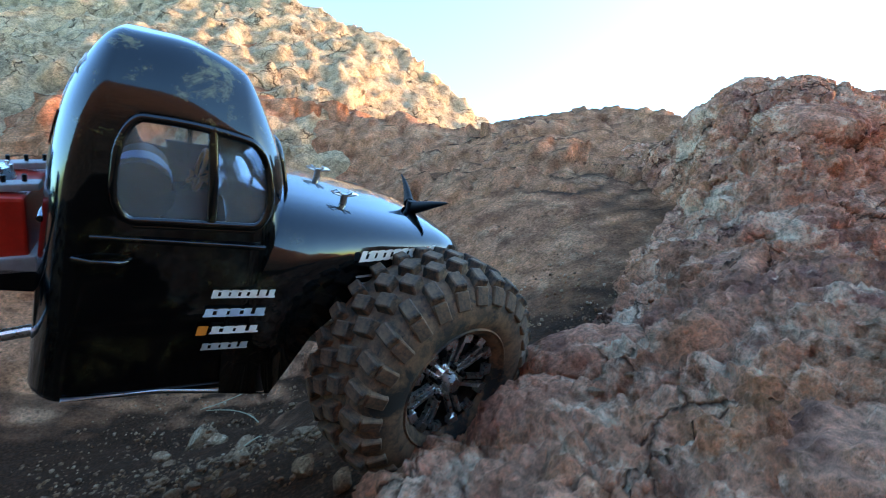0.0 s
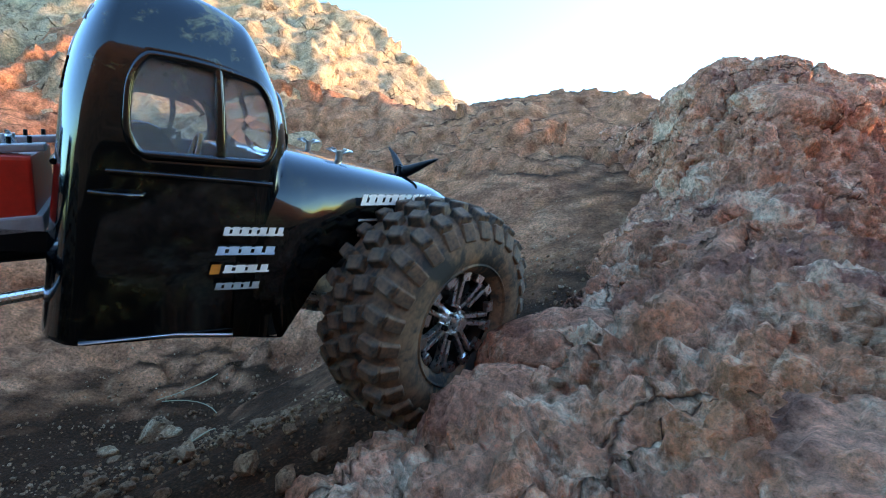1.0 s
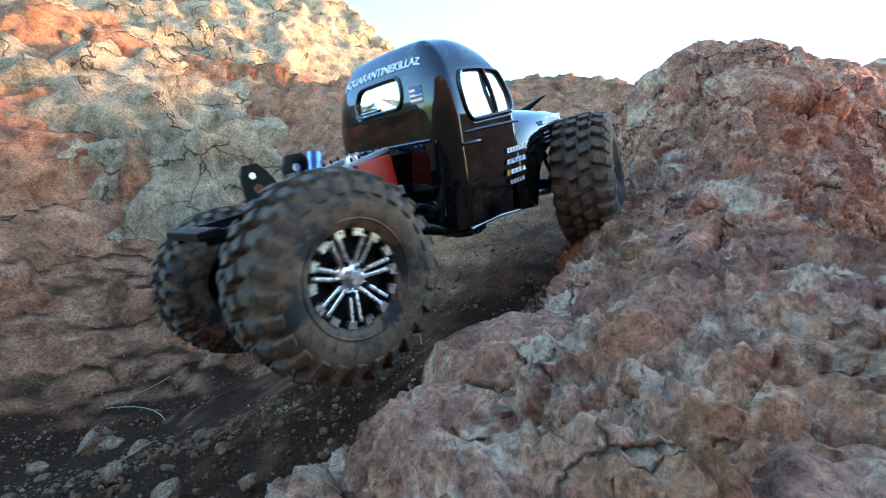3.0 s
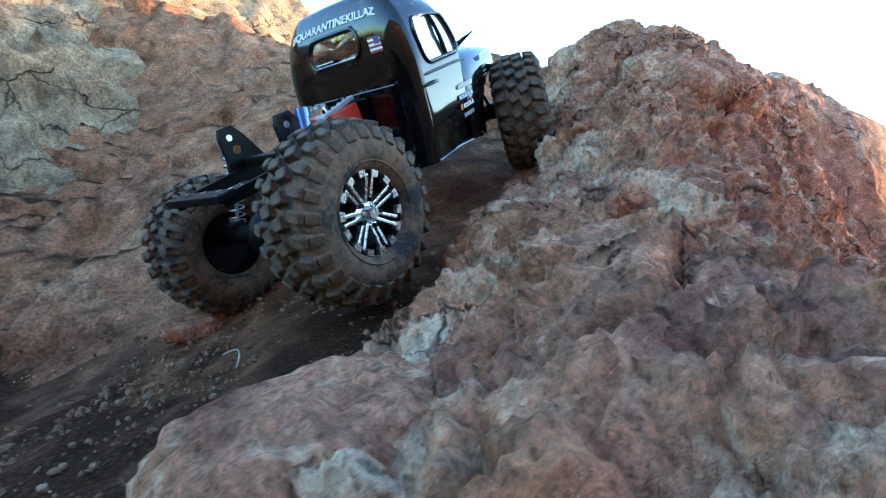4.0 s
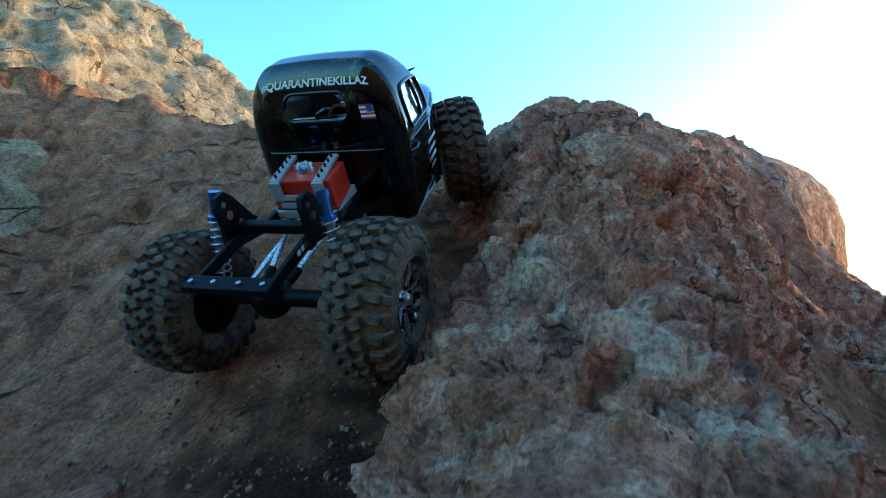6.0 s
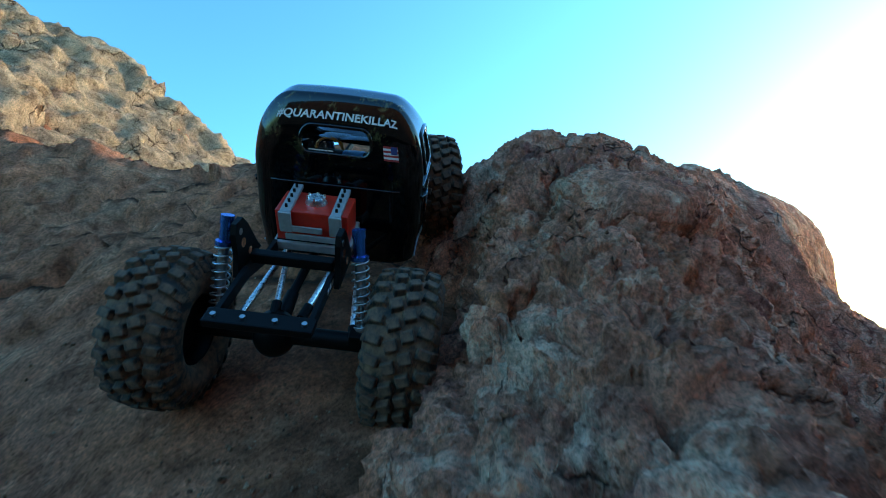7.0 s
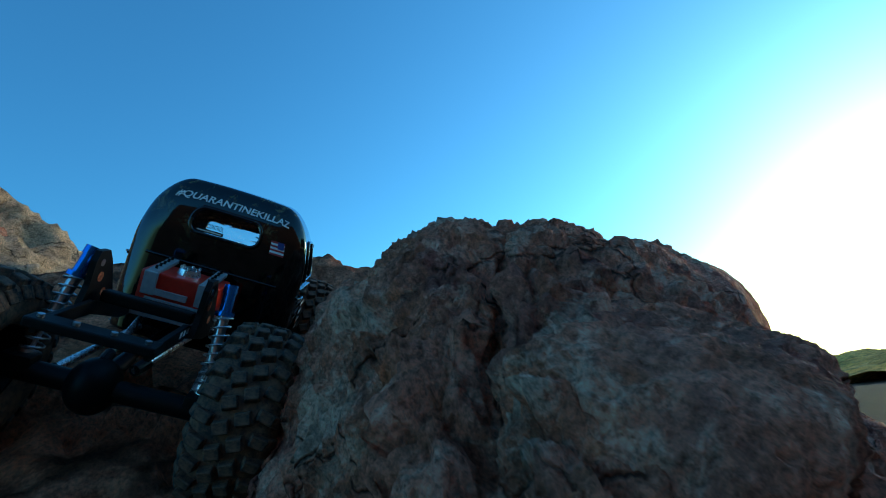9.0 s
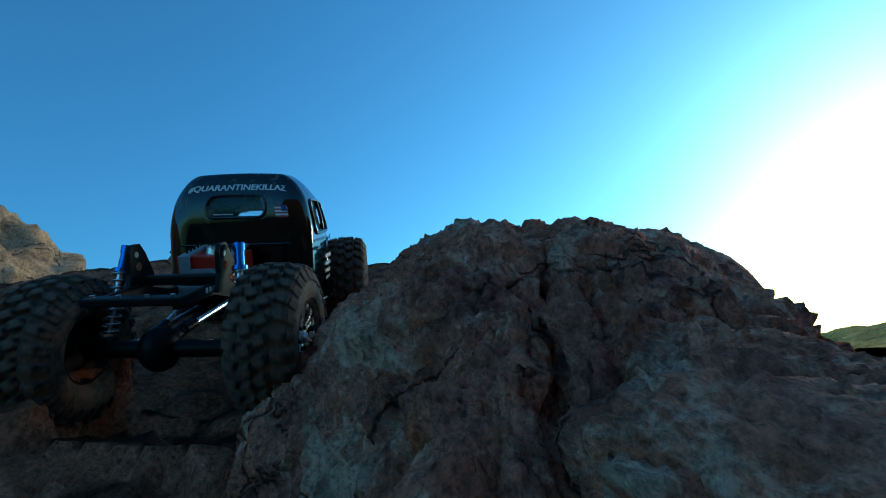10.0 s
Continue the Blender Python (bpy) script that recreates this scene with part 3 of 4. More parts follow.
def section(x, w, zt, zb, n=22):
    """Half outline of the bonnet at x, from its lower edge over the top to the other side."""
    out = []
    for k in range(n + 1):
        a = math.pi * k / n
        c, s = math.cos(a), math.sin(a)
        y = w * math.copysign(abs(c) ** .45, c)
        z = zb + (zt - zb) * abs(s) ** .42
        out.append(Vector((x, -y, z)))
    return out


bm = bmesh.new()
stations = [(.058, .0832, .090, -.006), (.070, .0838, .0915, -.008), (.079, .0838, .091, -.009), (.086, .082, .090, .004), (.096, .0785, .0885, .022), (.110, .075, .086, .036),
            (.128, .070, .083, .044), (.148, .064, .0795, .047), (.166, .058, .0755, .048), (.178, .051, .0715, .049), (.186, .042, .066, .051), (.188, .03, .061, .053)]
rings = [[bm.verts.new(p) for p in section(*st)] for st in stations]
for a, b in zip(rings, rings[1:]):
    for k in range(len(a) - 1):
        bm.faces.new((a[k], b[k], b[k + 1], a[k + 1]))
bm.faces.new(rings[-1])
bonnet = smooth(part("bonnet", bm, PAINT, truck, "glossy black bonnet and front wings"), 50)
shell = bonnet.modifiers.new("thickness", "SOLIDIFY")
shell.thickness, shell.offset = .0015, -1

# belt line along doors and bonnet
for s in (-1, 1):
    bm = bmesh.new()
    tube(bm, [(.002, s * .0826, .0755), (.02, s * .0838, .0755), (.06, s * .0842, .0745), (.071, s * .0846, .0740)], .0014, 8)
    smooth(part("belt_moulding", bm, PAINT, cab), 80)
    bm = bmesh.new()
    tube(bm, [(-.004, s * .083, .066), (.003, s * .0868, .066), (.014, s * .0868, .066), (.016, s * .083, .066)], .0014, 8)
    smooth(part("door_handle", bm, PAINT, cab, "small black door handle"), 80)
    bm = bmesh.new()
    tube(bm, [(-.010, s * .0795, -.0052), (.03, s * .0798, -.0056), (.078, s * .0835, -.0085)], .0011, 6)
    smooth(part("body_edge", bm, STEEL, cab, "bare worn lower edge"), 80)


def bars(name, rows, material, parent, plane, label=""):
    """Flat print: bars of (u, v, width, height) on plane(u, v, out)."""
    bm = bmesh.new()
    for u, v, w, h, slant in rows:
        vs = [bm.verts.new(plane(u + du * w / 2 + slant * dv * h / 2, v + dv * h / 2)) for du, dv in ((-1, -1), (1, -1), (1, 1), (-1, 1))]
        bm.faces.new(vs)
    return part(name, bm, material, parent, label)


def door_plane(u, v):
    return Vector((u - .004, -.0847, v))


def bar_word(u0, v, w, h, n, slant=.2):
    step = w / n
    return [(u0 + step * (k + .5), v, step * (.78 if k % 3 else .62), h, slant) for k in range(n)] + [(u0 + w / 2, v - h * .36, w * .97, h * .24, slant), (u0 + w * .4, v + h * .32, w * .6, h * .2, slant)]


bars("sticker", bar_word(.0525, .050, .030, .0045, 7), WHITE, cab, door_plane, "white lettered sticker")
bars("sticker", bar_word(.0495, .040, .029, .0045, 5), PALE_BLUE, cab, door_plane, "pale blue lettered sticker")
bars("sticker", bar_word(.0530, .0305, .023, .0042, 4), WHITE, cab, door_plane, "white lettered sticker")
bars("sticker", [(.0500, .0305, .0045, .005, .2)], ORANGE, cab, door_plane)
bars("sticker", bar_word(.0495, .0215, .022, .0038, 5), GREY, cab, door_plane, "worn grey sticker")


def wing_plane(u, v):
    w = float(np.interp(u, [.11, .128, .148, .166], [.0755, .0705, .0645, .0585])) + .0008
    return Vector((u, -w, v))


bars("wing_lettering", bar_word(.114, .068, .046, .0065, 10), WHITE, bonnet, wing_plane, "white lettering on the bonnet side")
for k in range(3):
    bars("vent_slot", [(.120, .056 - k * .0045, .012, .0014, 0)], GREY, bonnet, wing_plane)

# writing across the top of the rear wall
text = bpy.data.curves.new("hashtag", "FONT")
text.body, text.size, text.align_x, text.align_y, text.extrude, text.shear = "#QUARANTINEKILLAZ", .0150, "CENTER", "CENTER", .0002, .12
text.offset = .00035
words = new("hashtag", text)
dg = bpy.context.evaluated_depsgraph_get()
words_mesh = bpy.data.meshes.new_from_object(words.evaluated_get(dg))
bpy.data.objects.remove(words)
xs = [v.co.x for v in words_mesh.vertices]
half_text = max(xs)
for v in words_mesh.vertices:
    u, h = v.co.x / half_text, v.co.y
    q = on_cab(0, -1, -u * .80, .87 + h / .098, .0006 + v.co.z)
    v.co = q
words_mesh.materials.append(WHITE)
lettering = new("lettering", words_mesh)
lettering.parent = cab
tagged(lettering, "white hand-style lettering above the rear window")


def rear_plane(u, v):
    return on_cab(0, -1, u, v, .0006)


FLAG_BLUE = plain("flag_blue", (.03, .05, .20), .5)
FLAG_RED = plain("flag_red", (.45, .03, .03), .5)
for k in range(7):
    bars("flag_stripe", [(-.66, .50 + .020 * k, .18, .020, 0)], FLAG_RED if k % 2 == 0 else WHITE, cab, rear_plane)
bars("flag_field", [(-.70, .595, .08, .07, 0)], FLAG_BLUE, cab, lambda u, v: on_cab(0, -1, u, v, .0009))
note = bpy.data.curves.new("note", "FONT")
note.body, note.size, note.align_x, note.align_y, note.extrude, note.offset = "GUN CONTROL", 1.0, "CENTER", "CENTER", .0, .015
note_ob = new("note", note)
note_mesh = bpy.data.meshes.new_from_object(note_ob.evaluated_get(bpy.context.evaluated_depsgraph_get()))
bpy.data.objects.remove(note_ob)
wide = max(v.co.x for v in note_mesh.vertices)
for v in note_mesh.vertices:
    v.co = on_cab(0, -1, .17 - v.co.x / wide * .155, .580 + v.co.y * .062, .0014)
note_mesh.materials.append(BLACK)
note_part = new("sticker_print", note_mesh)
note_part.parent = cab
tagged(note_part, "dark printed words on the rear window")
bars("sticker_bar", [(.17, .530, .33, .036, 0)], BLACK, cab, lambda u, v: on_cab(0, -1, u, v, .0013))
bars("sticker_print", [(.17, .530, .29, .010, 0)], WHITE, cab, lambda u, v: on_cab(0, -1, u, v, .0016))
bm = bmesh.new()
tube(bm, [on_cab(0, -1, .76 - 1.52 * k / 16, .17, .0004) for k in range(17)], .0015, 8)
smooth(part("belt_moulding", bm, PAINT, cab), 80)

# bull horns and wing nuts on the bonnet
bm = bmesh.new()
for s in (-1, 1):
    prev = None
    for k in range(9):
        t = k / 8
        p = Vector((.166 + .010 * t - .004 * t * t, s * (.004 + .030 * t), .083 + .004 * math.sin(2.6 * t) + .010 * t * t))
        if prev is not None:
            rod(bm, prev, p, .0034 * (1 - (k - 1) / 8) + .0006, 10, .0034 * (1 - t) + .0005)
        prev = p
rod(bm, (.166, 0, .074), (.166, 0, .086), .004, 10)
horns = smooth(part("horns", bm, BLACK, truck, "black bull-horn bonnet ornament"), 50)
for y in (-.034, .034):
    bm = bmesh.new()
    rod(bm, (.118, y, .083), (.118, y, .091), .0022, 10)
    for s in (-1, 1):
        for side in (-1, 1):
            tube(bm, [(.118, y, .089), (.118 + s * .004, y + side * .003, .0925), (.118 + s * .008, y + side * .0022, .0915), (.118, y, .089)], .0006, 6)
    smooth(part("wing_nut", bm, STEEL, truck, "dull metal wing-nut bonnet clip"), 50)

# where the body shell sits on the frame
cab.location, cab.scale = (-.011, -.011, .009), (1, 1.06, 1)
bonnet.location, bonnet.scale = (-.025, -.009, .008), (1.20, 1.09, 1)
horns.location, horns.scale = (.012, -.009, -.0135), (1, 1.2, 1.2)
for o in truck.children:
    if o.name.startswith("wing_nut"):
        o.location = (-.004, -.009, .008)

# inside the cab
bm = bmesh.new()
ring = [(.052 + .010 * math.cos(a) * .4, .03 + .016 * math.sin(a), .078 + .015 * math.cos(a)) for a in [2 * math.pi * k / 24 for k in range(24)]]
tube(bm, ring, .0018, 8, True)
rod(bm, (.053, .03, .078), (.072, .03, .066), .002)
smooth(part("steering_wheel", bm, ORANGE, truck, "orange steering wheel"), 60).location = (-.011, -.009, .009)
bm = bmesh.new()
rod(bm, (.006, -.045, .088), (.006, .02, .088), .017, 24)
smooth(part("motor_can", bm, BLACK, truck), 40)
bm = bmesh.new()
rod(bm, (.006, -.030, .088), (.006, -.008, .088), .0174, 24)
smooth(part("motor_label", bm, BLUE_WRAP, truck, "blue wrap round the motor"), 40)
bm = bmesh.new()
box(bm, (.09, .13, .012), pose(.03, 0, .052), .003)
part("interior_tray", bm, BLACK, truck)

# ladder frame
for s in (-1, 1):
    bm = bmesh.new()
    plate(bm, [(-.215, .050), (-.215, .059), (-.150, .060), (-.10, .046), (.06, .036), (.17, .040), (.172, .031), (.05, .025), (-.10, .035), (-.15, .049)], .004,
          Matrix(((1, 0, 0, 0), (0, 0, 1, s * .036), (0, 1, 0, 0), (0, 0, 0, 1))))
    bmesh.ops.recalc_face_normals(bm, faces=bm.faces)
    part("frame_rail", bm, BLACK_METAL, truck)
    bars("rail_mark", [(-.165 + .007 * k, .056, .005, .005, .1) for k in range(3)], WHITE, truck, lambda u, v: Vector((u, s * .0387, v)))
bm = bmesh.new()
box(bm, (.016, .082, .007), pose(-.2125, 0, .058), .0015)
part("rear_crossmember", bm, BLACK_METAL, truck)
for y in (-.034, -.012, .012, .034):
    bm = bmesh.new()
    rod(bm, (-.2135, y, .0605), (-.2135, y, .0635), .0022, 10)
    part("bolt", bm, STEEL, truck)
bm = bmesh.new()
box(bm, (.010, .072, .010), pose(-.135, 0, .062), .002)
part("tower_crossmember", bm, BLACK, truck)
bm = bmesh.new()
box(bm, (.02, .072, .012), pose(-.07, 0, .04), .002)
part("crossmember", bm, BLACK, truck)

for s in (-1, 1):
    # shock tower plate with three holes through it
    bm = bmesh.new()
    outline = [(-.028, .052), (.024, .052), (.018, .060), (.004, .088), (-.004, .098), (-.017, .098), (-.021, .090), (-.022, .070)]
    plate(bm, [(u - .128, v) for u, v in outline], .0045, Matrix(((1, 0, 0, 0), (0, 0, 1, s * .043), (0, 1, 0, 0), (0, 0, 0, 1))))
    bmesh.ops.recalc_face_normals(bm, faces=bm.faces)
    tower = part("shock_tower", bm, BLACK, truck, "black plastic shock tower")
    for u, v, r in ((-.139, .088, .003), (-.137, .076, .0042), (-.127, .062, .0035)):
        bm = bmesh.new()
        rod(bm, (u, s * .0405, v), (u, s * .0457, v), r, 16)
        part("tower_hole", bm, STEEL if r < .0032 else BANK, tower)
    # coil-over shock
    top, low = Vector((-.128, s * .056, .093)), Vector((-.158, s * .066, .006))
    d = low - top
    bm = bmesh.new()
    rod(bm, top, top + d * .24, .0050, 16)
    rod(bm, top - d * .03, top + d * .05, .0058, 16)
    rod(bm, top + d * .22, top + d * .26, .0078, 16)
    shock = smooth(part("shock", bm, BLUE, truck, "coil-over shock with blue anodised cap"), 40)
    bm = bmesh.new()
    rod(bm, top + d * .24, top + d * .66, .0046, 14)
    smooth(part("shock_body", bm, STEEL, shock), 40)
    bm = bmesh.new()
    rod(bm, top + d * .6, low, .0017, 10)
    rod(bm, top + d * .92, top + d * .96, .0078, 14)
    part("shock_shaft", bm, STEEL, shock)
    bm = bmesh.new()
    q = d.to_track_quat("Z", "Y")
    turns = 8.5
    tube(bm, [top + d * (.26 + .66 * k / 120) + q @ Vector((.0074 * math.cos(2 * math.pi * turns * k / 120), .0074 * math.sin(2 * math.pi * turns * k / 120), 0)) for k in range(121)], .0008, 6)
    smooth(part("spring", bm, STEEL, shock), 80)
    # links from the axle to the frame
    bm = bmesh.new()
    rod(bm, (-.155, s * .055, -.006), (-.02, s * .036, .012), .0032)
    rod(bm, (.155, s * .055, -.006), (.03, s * .036, .012), .0032)
    part("lower_link", bm, ALLOY, truck, "bare aluminium link rods")
    bm = bmesh.new()
    rod(bm, (-.160, s * .012, .018), (-.05, s * .030, .034), .0028)
    part("upper_link", bm, ALLOY, truck)
    for e, c in (((-.160, s * .012, .018), (-.145, s * .0145, .0202)), ((-.155, s * .055, -.006), (-.140, s * .053, -.004))):
        bm = bmesh.new()
        rod(bm, e, c, .0046)
        part("rod_end", bm, BLACK, truck)
    bm = bmesh.new()
    top, low = Vector((.135, s * .058, .062)), Vector((.158, s * .062, .006))
    rod(bm, top, top + (low - top) * .5, .0058, 14)
    rod(bm, top + (low - top) * .5, low, .002, 8)
    smooth(part("front_shock", bm, BLUE, truck), 40)

# red box with grey straps behind the cab
bm = bmesh.new()
box(bm, (.050, .070, .034), pose(-.066, 0, .088, 0, -2, 0), .002)
cell = part("fuel_cell_box", bm, RED, truck, "bright red plastic box")
cell.location, cell.scale = (-.011, 0, -.026), (.75, 1, 1)
for y in (-.024, .024):
    bm = bmesh.new()
    box(bm, (.062, .010, .004), pose(-.066, y, .107, 0, -6, 0), .001)
    box(bm, (.004, .012, .022), pose(-.0965, y, .094, 0, -6, 0), .001)
    strap = part("strap", bm, GREY, cell, "grey plastic strap")
    for k in range(5):
        bm = bmesh.new()
        rod(bm, (-.088 + .011 * k, y, .1068 + .0012 * k), (-.088 + .011 * k, y, .1102 + .0012 * k), .0014, 8)
        part("rivet", bm, BLACK, strap)
bm = bmesh.new()
box(bm, (.060, .076, .009), pose(-.066, 0, .069, 0, -6, 0), .001)
part("box_base", bm, GREY, cell)
bm = bmesh.new()
box(bm, (.003, .050, .006), pose(-.0958, 0, .078), .0005)
box(bm, (.003, .030, .006), pose(-.0958, .004, .087), .0005)
part("box_trim", bm, GREY, cell)
bm = bmesh.new()
bmesh.ops.create_cone(bm, cap_ends=True, segments=24, radius1=.011, radius2=.009, depth=.006, matrix=pose(-.066, 0, .1085, 0, -6, 0))
for k in range(6):
    a = k * math.pi / 3
    rod(bm, (-.066 + .0085 * math.cos(a), .0085 * math.sin(a), .110), (-.066 + .0085 * math.cos(a), .0085 * math.sin(a), .1135), .0013, 8)
part("filler_cap", bm, ALLOY, cell, "silver filler cap")

# axles
for x in (-WB, WB):
    bm = bmesh.new()
    rod(bm, (x, -.082, 0), (x, .082, 0), .0085, 16)
    bmesh.ops.create_uvsphere(bm, u_segments=20, v_segments=12, radius=.021, matrix=pose(x, .012, 0) @ Matrix.Diagonal((1.0, .9, 1.05, 1)))
    rod(bm, (x, .012, 0), (x * .72, .010, .010), .009, 14, .006)
    box(bm, (.016, .022, .018), pose(x, -.066, .004), .003)
    box(bm, (.016, .022, .018), pose(x, .066, .004), .003)
    smooth(part("axle", bm, BLACK, truck, "black plastic axle housing"), 40)
bm = bmesh.new()
rod(bm, (-WB * .72, .010, .010), (-.02, .004, .022), .0045, 12)
rod(bm, (WB * .72, .010, .010), (.02, .004, .022), .0045, 12)
part("driveshaft", bm, BLACK, truck)
bm = bmesh.new()
box(bm, (.07, .05, .035), pose(.01, 0, .03), .005)
part("gearbox", bm, BLACK, truck)


# wheels
def wheel_parts():
    """Rim, tyre and hub of one wheel about the y axis, its face towards -y."""
    f = -TYRE_W / 2
    bm = bmesh.new()
    lathe(bm, [(.0315, f + .004), (.0325, f + .007), (.029, f + .012), (.0275, f + .03), (.029, -f - .012), (.0325, -f - .006), (.031, -f - .004)], 40)
    lathe(bm, [(.0275, f + .016), (.004, f + .018)], 40)
    lathe(bm, [(.0275, -f - .02), (.004, -f - .02)], 40)
    wheel = smooth(part("wheel", bm, BLACK, truck, "black beadlock wheel with machined silver spokes"), 40)
    bm = bmesh.new()
    for k in range(14):
        a0, a1 = math.pi * 2 * (k + .06) / 14, math.pi * 2 * (k + .56) / 14
        for i in range(4):
            b0, b1 = a0 + (a1 - a0) * i / 4, a0 + (a1 - a0) * (i + 1) / 4
            q = [bm.verts.new((r * math.sin(b), y, r * math.cos(b))) for r, b, y in ((.0275, b0, f + .003), (.0275, b1, f + .003), (.0325, b1, f + .0028), (.0325, b0, f + .0028))]
            q2 = [bm.verts.new(v.co + Vector((0, .004, 0))) for v in q]
            bm.faces.new(q)
            for j in range(4):
                bm.faces.new((q[j], q2[j], q2[(j + 1) % 4], q[(j + 1) % 4]))
    bmesh.ops.recalc_face_normals(bm, faces=bm.faces)
    part("rim_ring", bm, ALLOY, wheel, "machined silver rim segments")
    for k in range(7):
        bm = bmesh.new()
        for s in (-1, 1):
            m = Matrix.Rotation(2 * math.pi * k / 7, 4, "Y") @ Matrix.Translation((s * .0027, f + .0075, .019)) @ Matrix.Rotation(radians(s * 3), 4, "Y") @ Matrix.Rotation(radians(8), 4, "X")
            box(bm, (.0026, .004, .021), m, .0005)
        part("spoke", bm, ALLOY, wheel)
    bm = bmesh.new()
    lathe(bm, [(.0001, f + .001), (.0045, f + .001), (.0055, f + .004), (.0058, f + .009), (.011, f + .010), (.012, f + .014)], 24)
    smooth(part("hub", bm, ALLOY, wheel, "silver hub centre"), 40)
    for k in range(5):
        a = 2 * math.pi * k / 5
        bm = bmesh.new()
        rod(bm, (.0105 * math.sin(a), f + .004, .0105 * math.cos(a)), (.0105 * math.sin(a), f + .012, .0105 * math.cos(a)), .0019, 6)
        part("lug_nut", bm, BLACK, wheel)
    bm = bmesh.new()
    w = TYRE_W / 2
    lathe(bm, [(.032, -w + .005), (.036, -w - .0005), (.046, -w - .004), (.056, -w - .002), (.0625, -w + .003), (.0655, -w + .010), (.0665, 0),
               (.0655, w - .010), (.0625, w - .003), (.056, w + .002), (.046, w + .004), (.036, w + .0005), (.032, w - .005)], 72)
    lathe(bm, [(.0375, -w - .0012), (.0385, -w - .0026), (.0395, -w - .0018)], 72)
    smooth(part("tyre", bm, RUBBER, wheel, "dusty black knobby tyre"), 35)
    n = 26
    made = {}
    for k in range(n):
        for kind, y, da, size, yaw in (("mid", -.0058, 0, (.0108, .0118, .012), 20), ("mid", .0062, .5, (.0108, .0118, .012), 20),
                                       ("edge", -.0190, .25, (.0092, .0135, .012), -12), ("edge", .0190, .75, (.0092, .0135, .012), -12)):
            if (kind, y) not in made:
                bm = bmesh.new()
                for v in bmesh.ops.create_cube(bm, size=1.0, matrix=Matrix.Diagonal((*size, 1)))["verts"]:
                    if v.co.z > 0:
                        v.co.x *= .8
                        v.co.y *= .84
                if kind == "edge":
                    s = math.copysign(1, y)
                    bmesh.ops.create_cube(bm, size=1.0, matrix=Matrix.Translation((0, s * .0085, -.0035)) @ Matrix.Rotation(radians(-s * 50), 4, "X") @ Matrix.Diagonal((.008, .011, .006, 1)))
                bmesh.ops.bevel(bm, geom=list(bm.edges), offset=.0007, segments=1, affect="EDGES")
                me = bpy.data.meshes.new("tread_lug")
                bm.to_mesh(me)
                bm.free()
                me.materials.append(RUBBER)
                made[kind, y] = me
            lug = new("tread_lug", made[kind, y])
            lug.parent = wheel
            r = .0662 if kind == "mid" else .0640
            lug.matrix_local = Matrix.Rotation(2 * math.pi * (k + da) / n, 4, "Y") @ Matrix.Translation((0, y, r)) @ Matrix.Rotation(radians(yaw), 4, "Z") @ Matrix.Rotation(
                radians(0 if kind == "mid" else -math.copysign(14, y)), 4, "X")
    return wheel


first_wheel = wheel_parts()
wheels = {"FR": first_wheel}
for name in ("FL", "RR", "RL"):
    wheels[name] = copy_thing(first_wheel, Matrix())
    wheels[name].parent = truck
truck.scale = (1.12, 1.12, 1.12)

# ---------- loose stones ----------


def stone(name, size, where, turn, material, seed, label):
    bm = bmesh.new()
    bmesh.ops.create_icosphere(bm, subdivisions=4 if max(size) > .015 else 2, radius=1.0)
    p = np.array([v.co for v in bm.verts]).T
    q = p * 1.0 + seed
    f1, f2, who = cells(q, 1.1, seed)
    k = 1 + .28 * fbm(q, .9, 3, seed) - .10 * np.exp(-(f2 - f1) / .12) + .05 * fbm(q, 5, 3, seed + 1)
    for v, s in zip(bm.verts, k):
        c = v.co * float(s)
        for i, cut in enumerate((.78, .74, .66)):
            c[i] = max(-cut, min(cut, c[i])) * .8 + c[i] * .2
        v.co = Vector((c.x * size[0], c.y * size[1], c.z * size[2]))
    me = bpy.data.meshes.new(name)
    bm.to_mesh(me)
    bm.free()
    me.materials.append(material)
    ob = smooth(new(name, me), 32)
    ob.matrix_world = pose(*where, *turn)
    return tagged(ob, label, "stone")


def floor_at(x, y):
    return float(ground_height(np.array([[x]]), np.array([[y]]))[0, 0])


stone("flat_stone", (.042, .028, .017), (-.010, .815, floor_at(-.010, .815) + .008), (8, -10, 20), ROCK, 4, "flat pale angular stone lying in the gully")
rng = random.Random(5)
LOOSE = "loose stones on the gully floor"
for x, y, s, k in ((-.364, .748, .021, 70), (-.272, .679, .012, 71), (-.120, .422, .010, 72), (-.079, .380, .009, 73), (-.216, .528, .010, 74), (-.386, .677, .012, 75), (-.335, .735, .014, 76), (-.061, .407, .006, 77)):
    tagged(stone("loose_stone", (s * 1.2, s, s * .85), (x, y, floor_at(x, y) + s * .4), (10 * k, 7 * k, 31 * k), STONE, k, "grey-brown angular stone on the gully floor"), group=LOOSE)
for k in range(150):
    x, y = rng.gauss(-.20, .11), rng.gauss(.56, .11)
    s = rng.choice((.002, .003, .003, .004, .004, .005, .007))
    tagged(stone("pebble", (s * rng.uniform(.9, 1.4), s, s * rng.uniform(.6, .9)), (x, y, floor_at(x, y) + s * .4), (rng.uniform(-30, 30), rng.uniform(-30, 30), rng.uniform(0, 360)), STONE, 110 + k,
                 "small grey-brown pebble on the gully floor"), group=LOOSE)
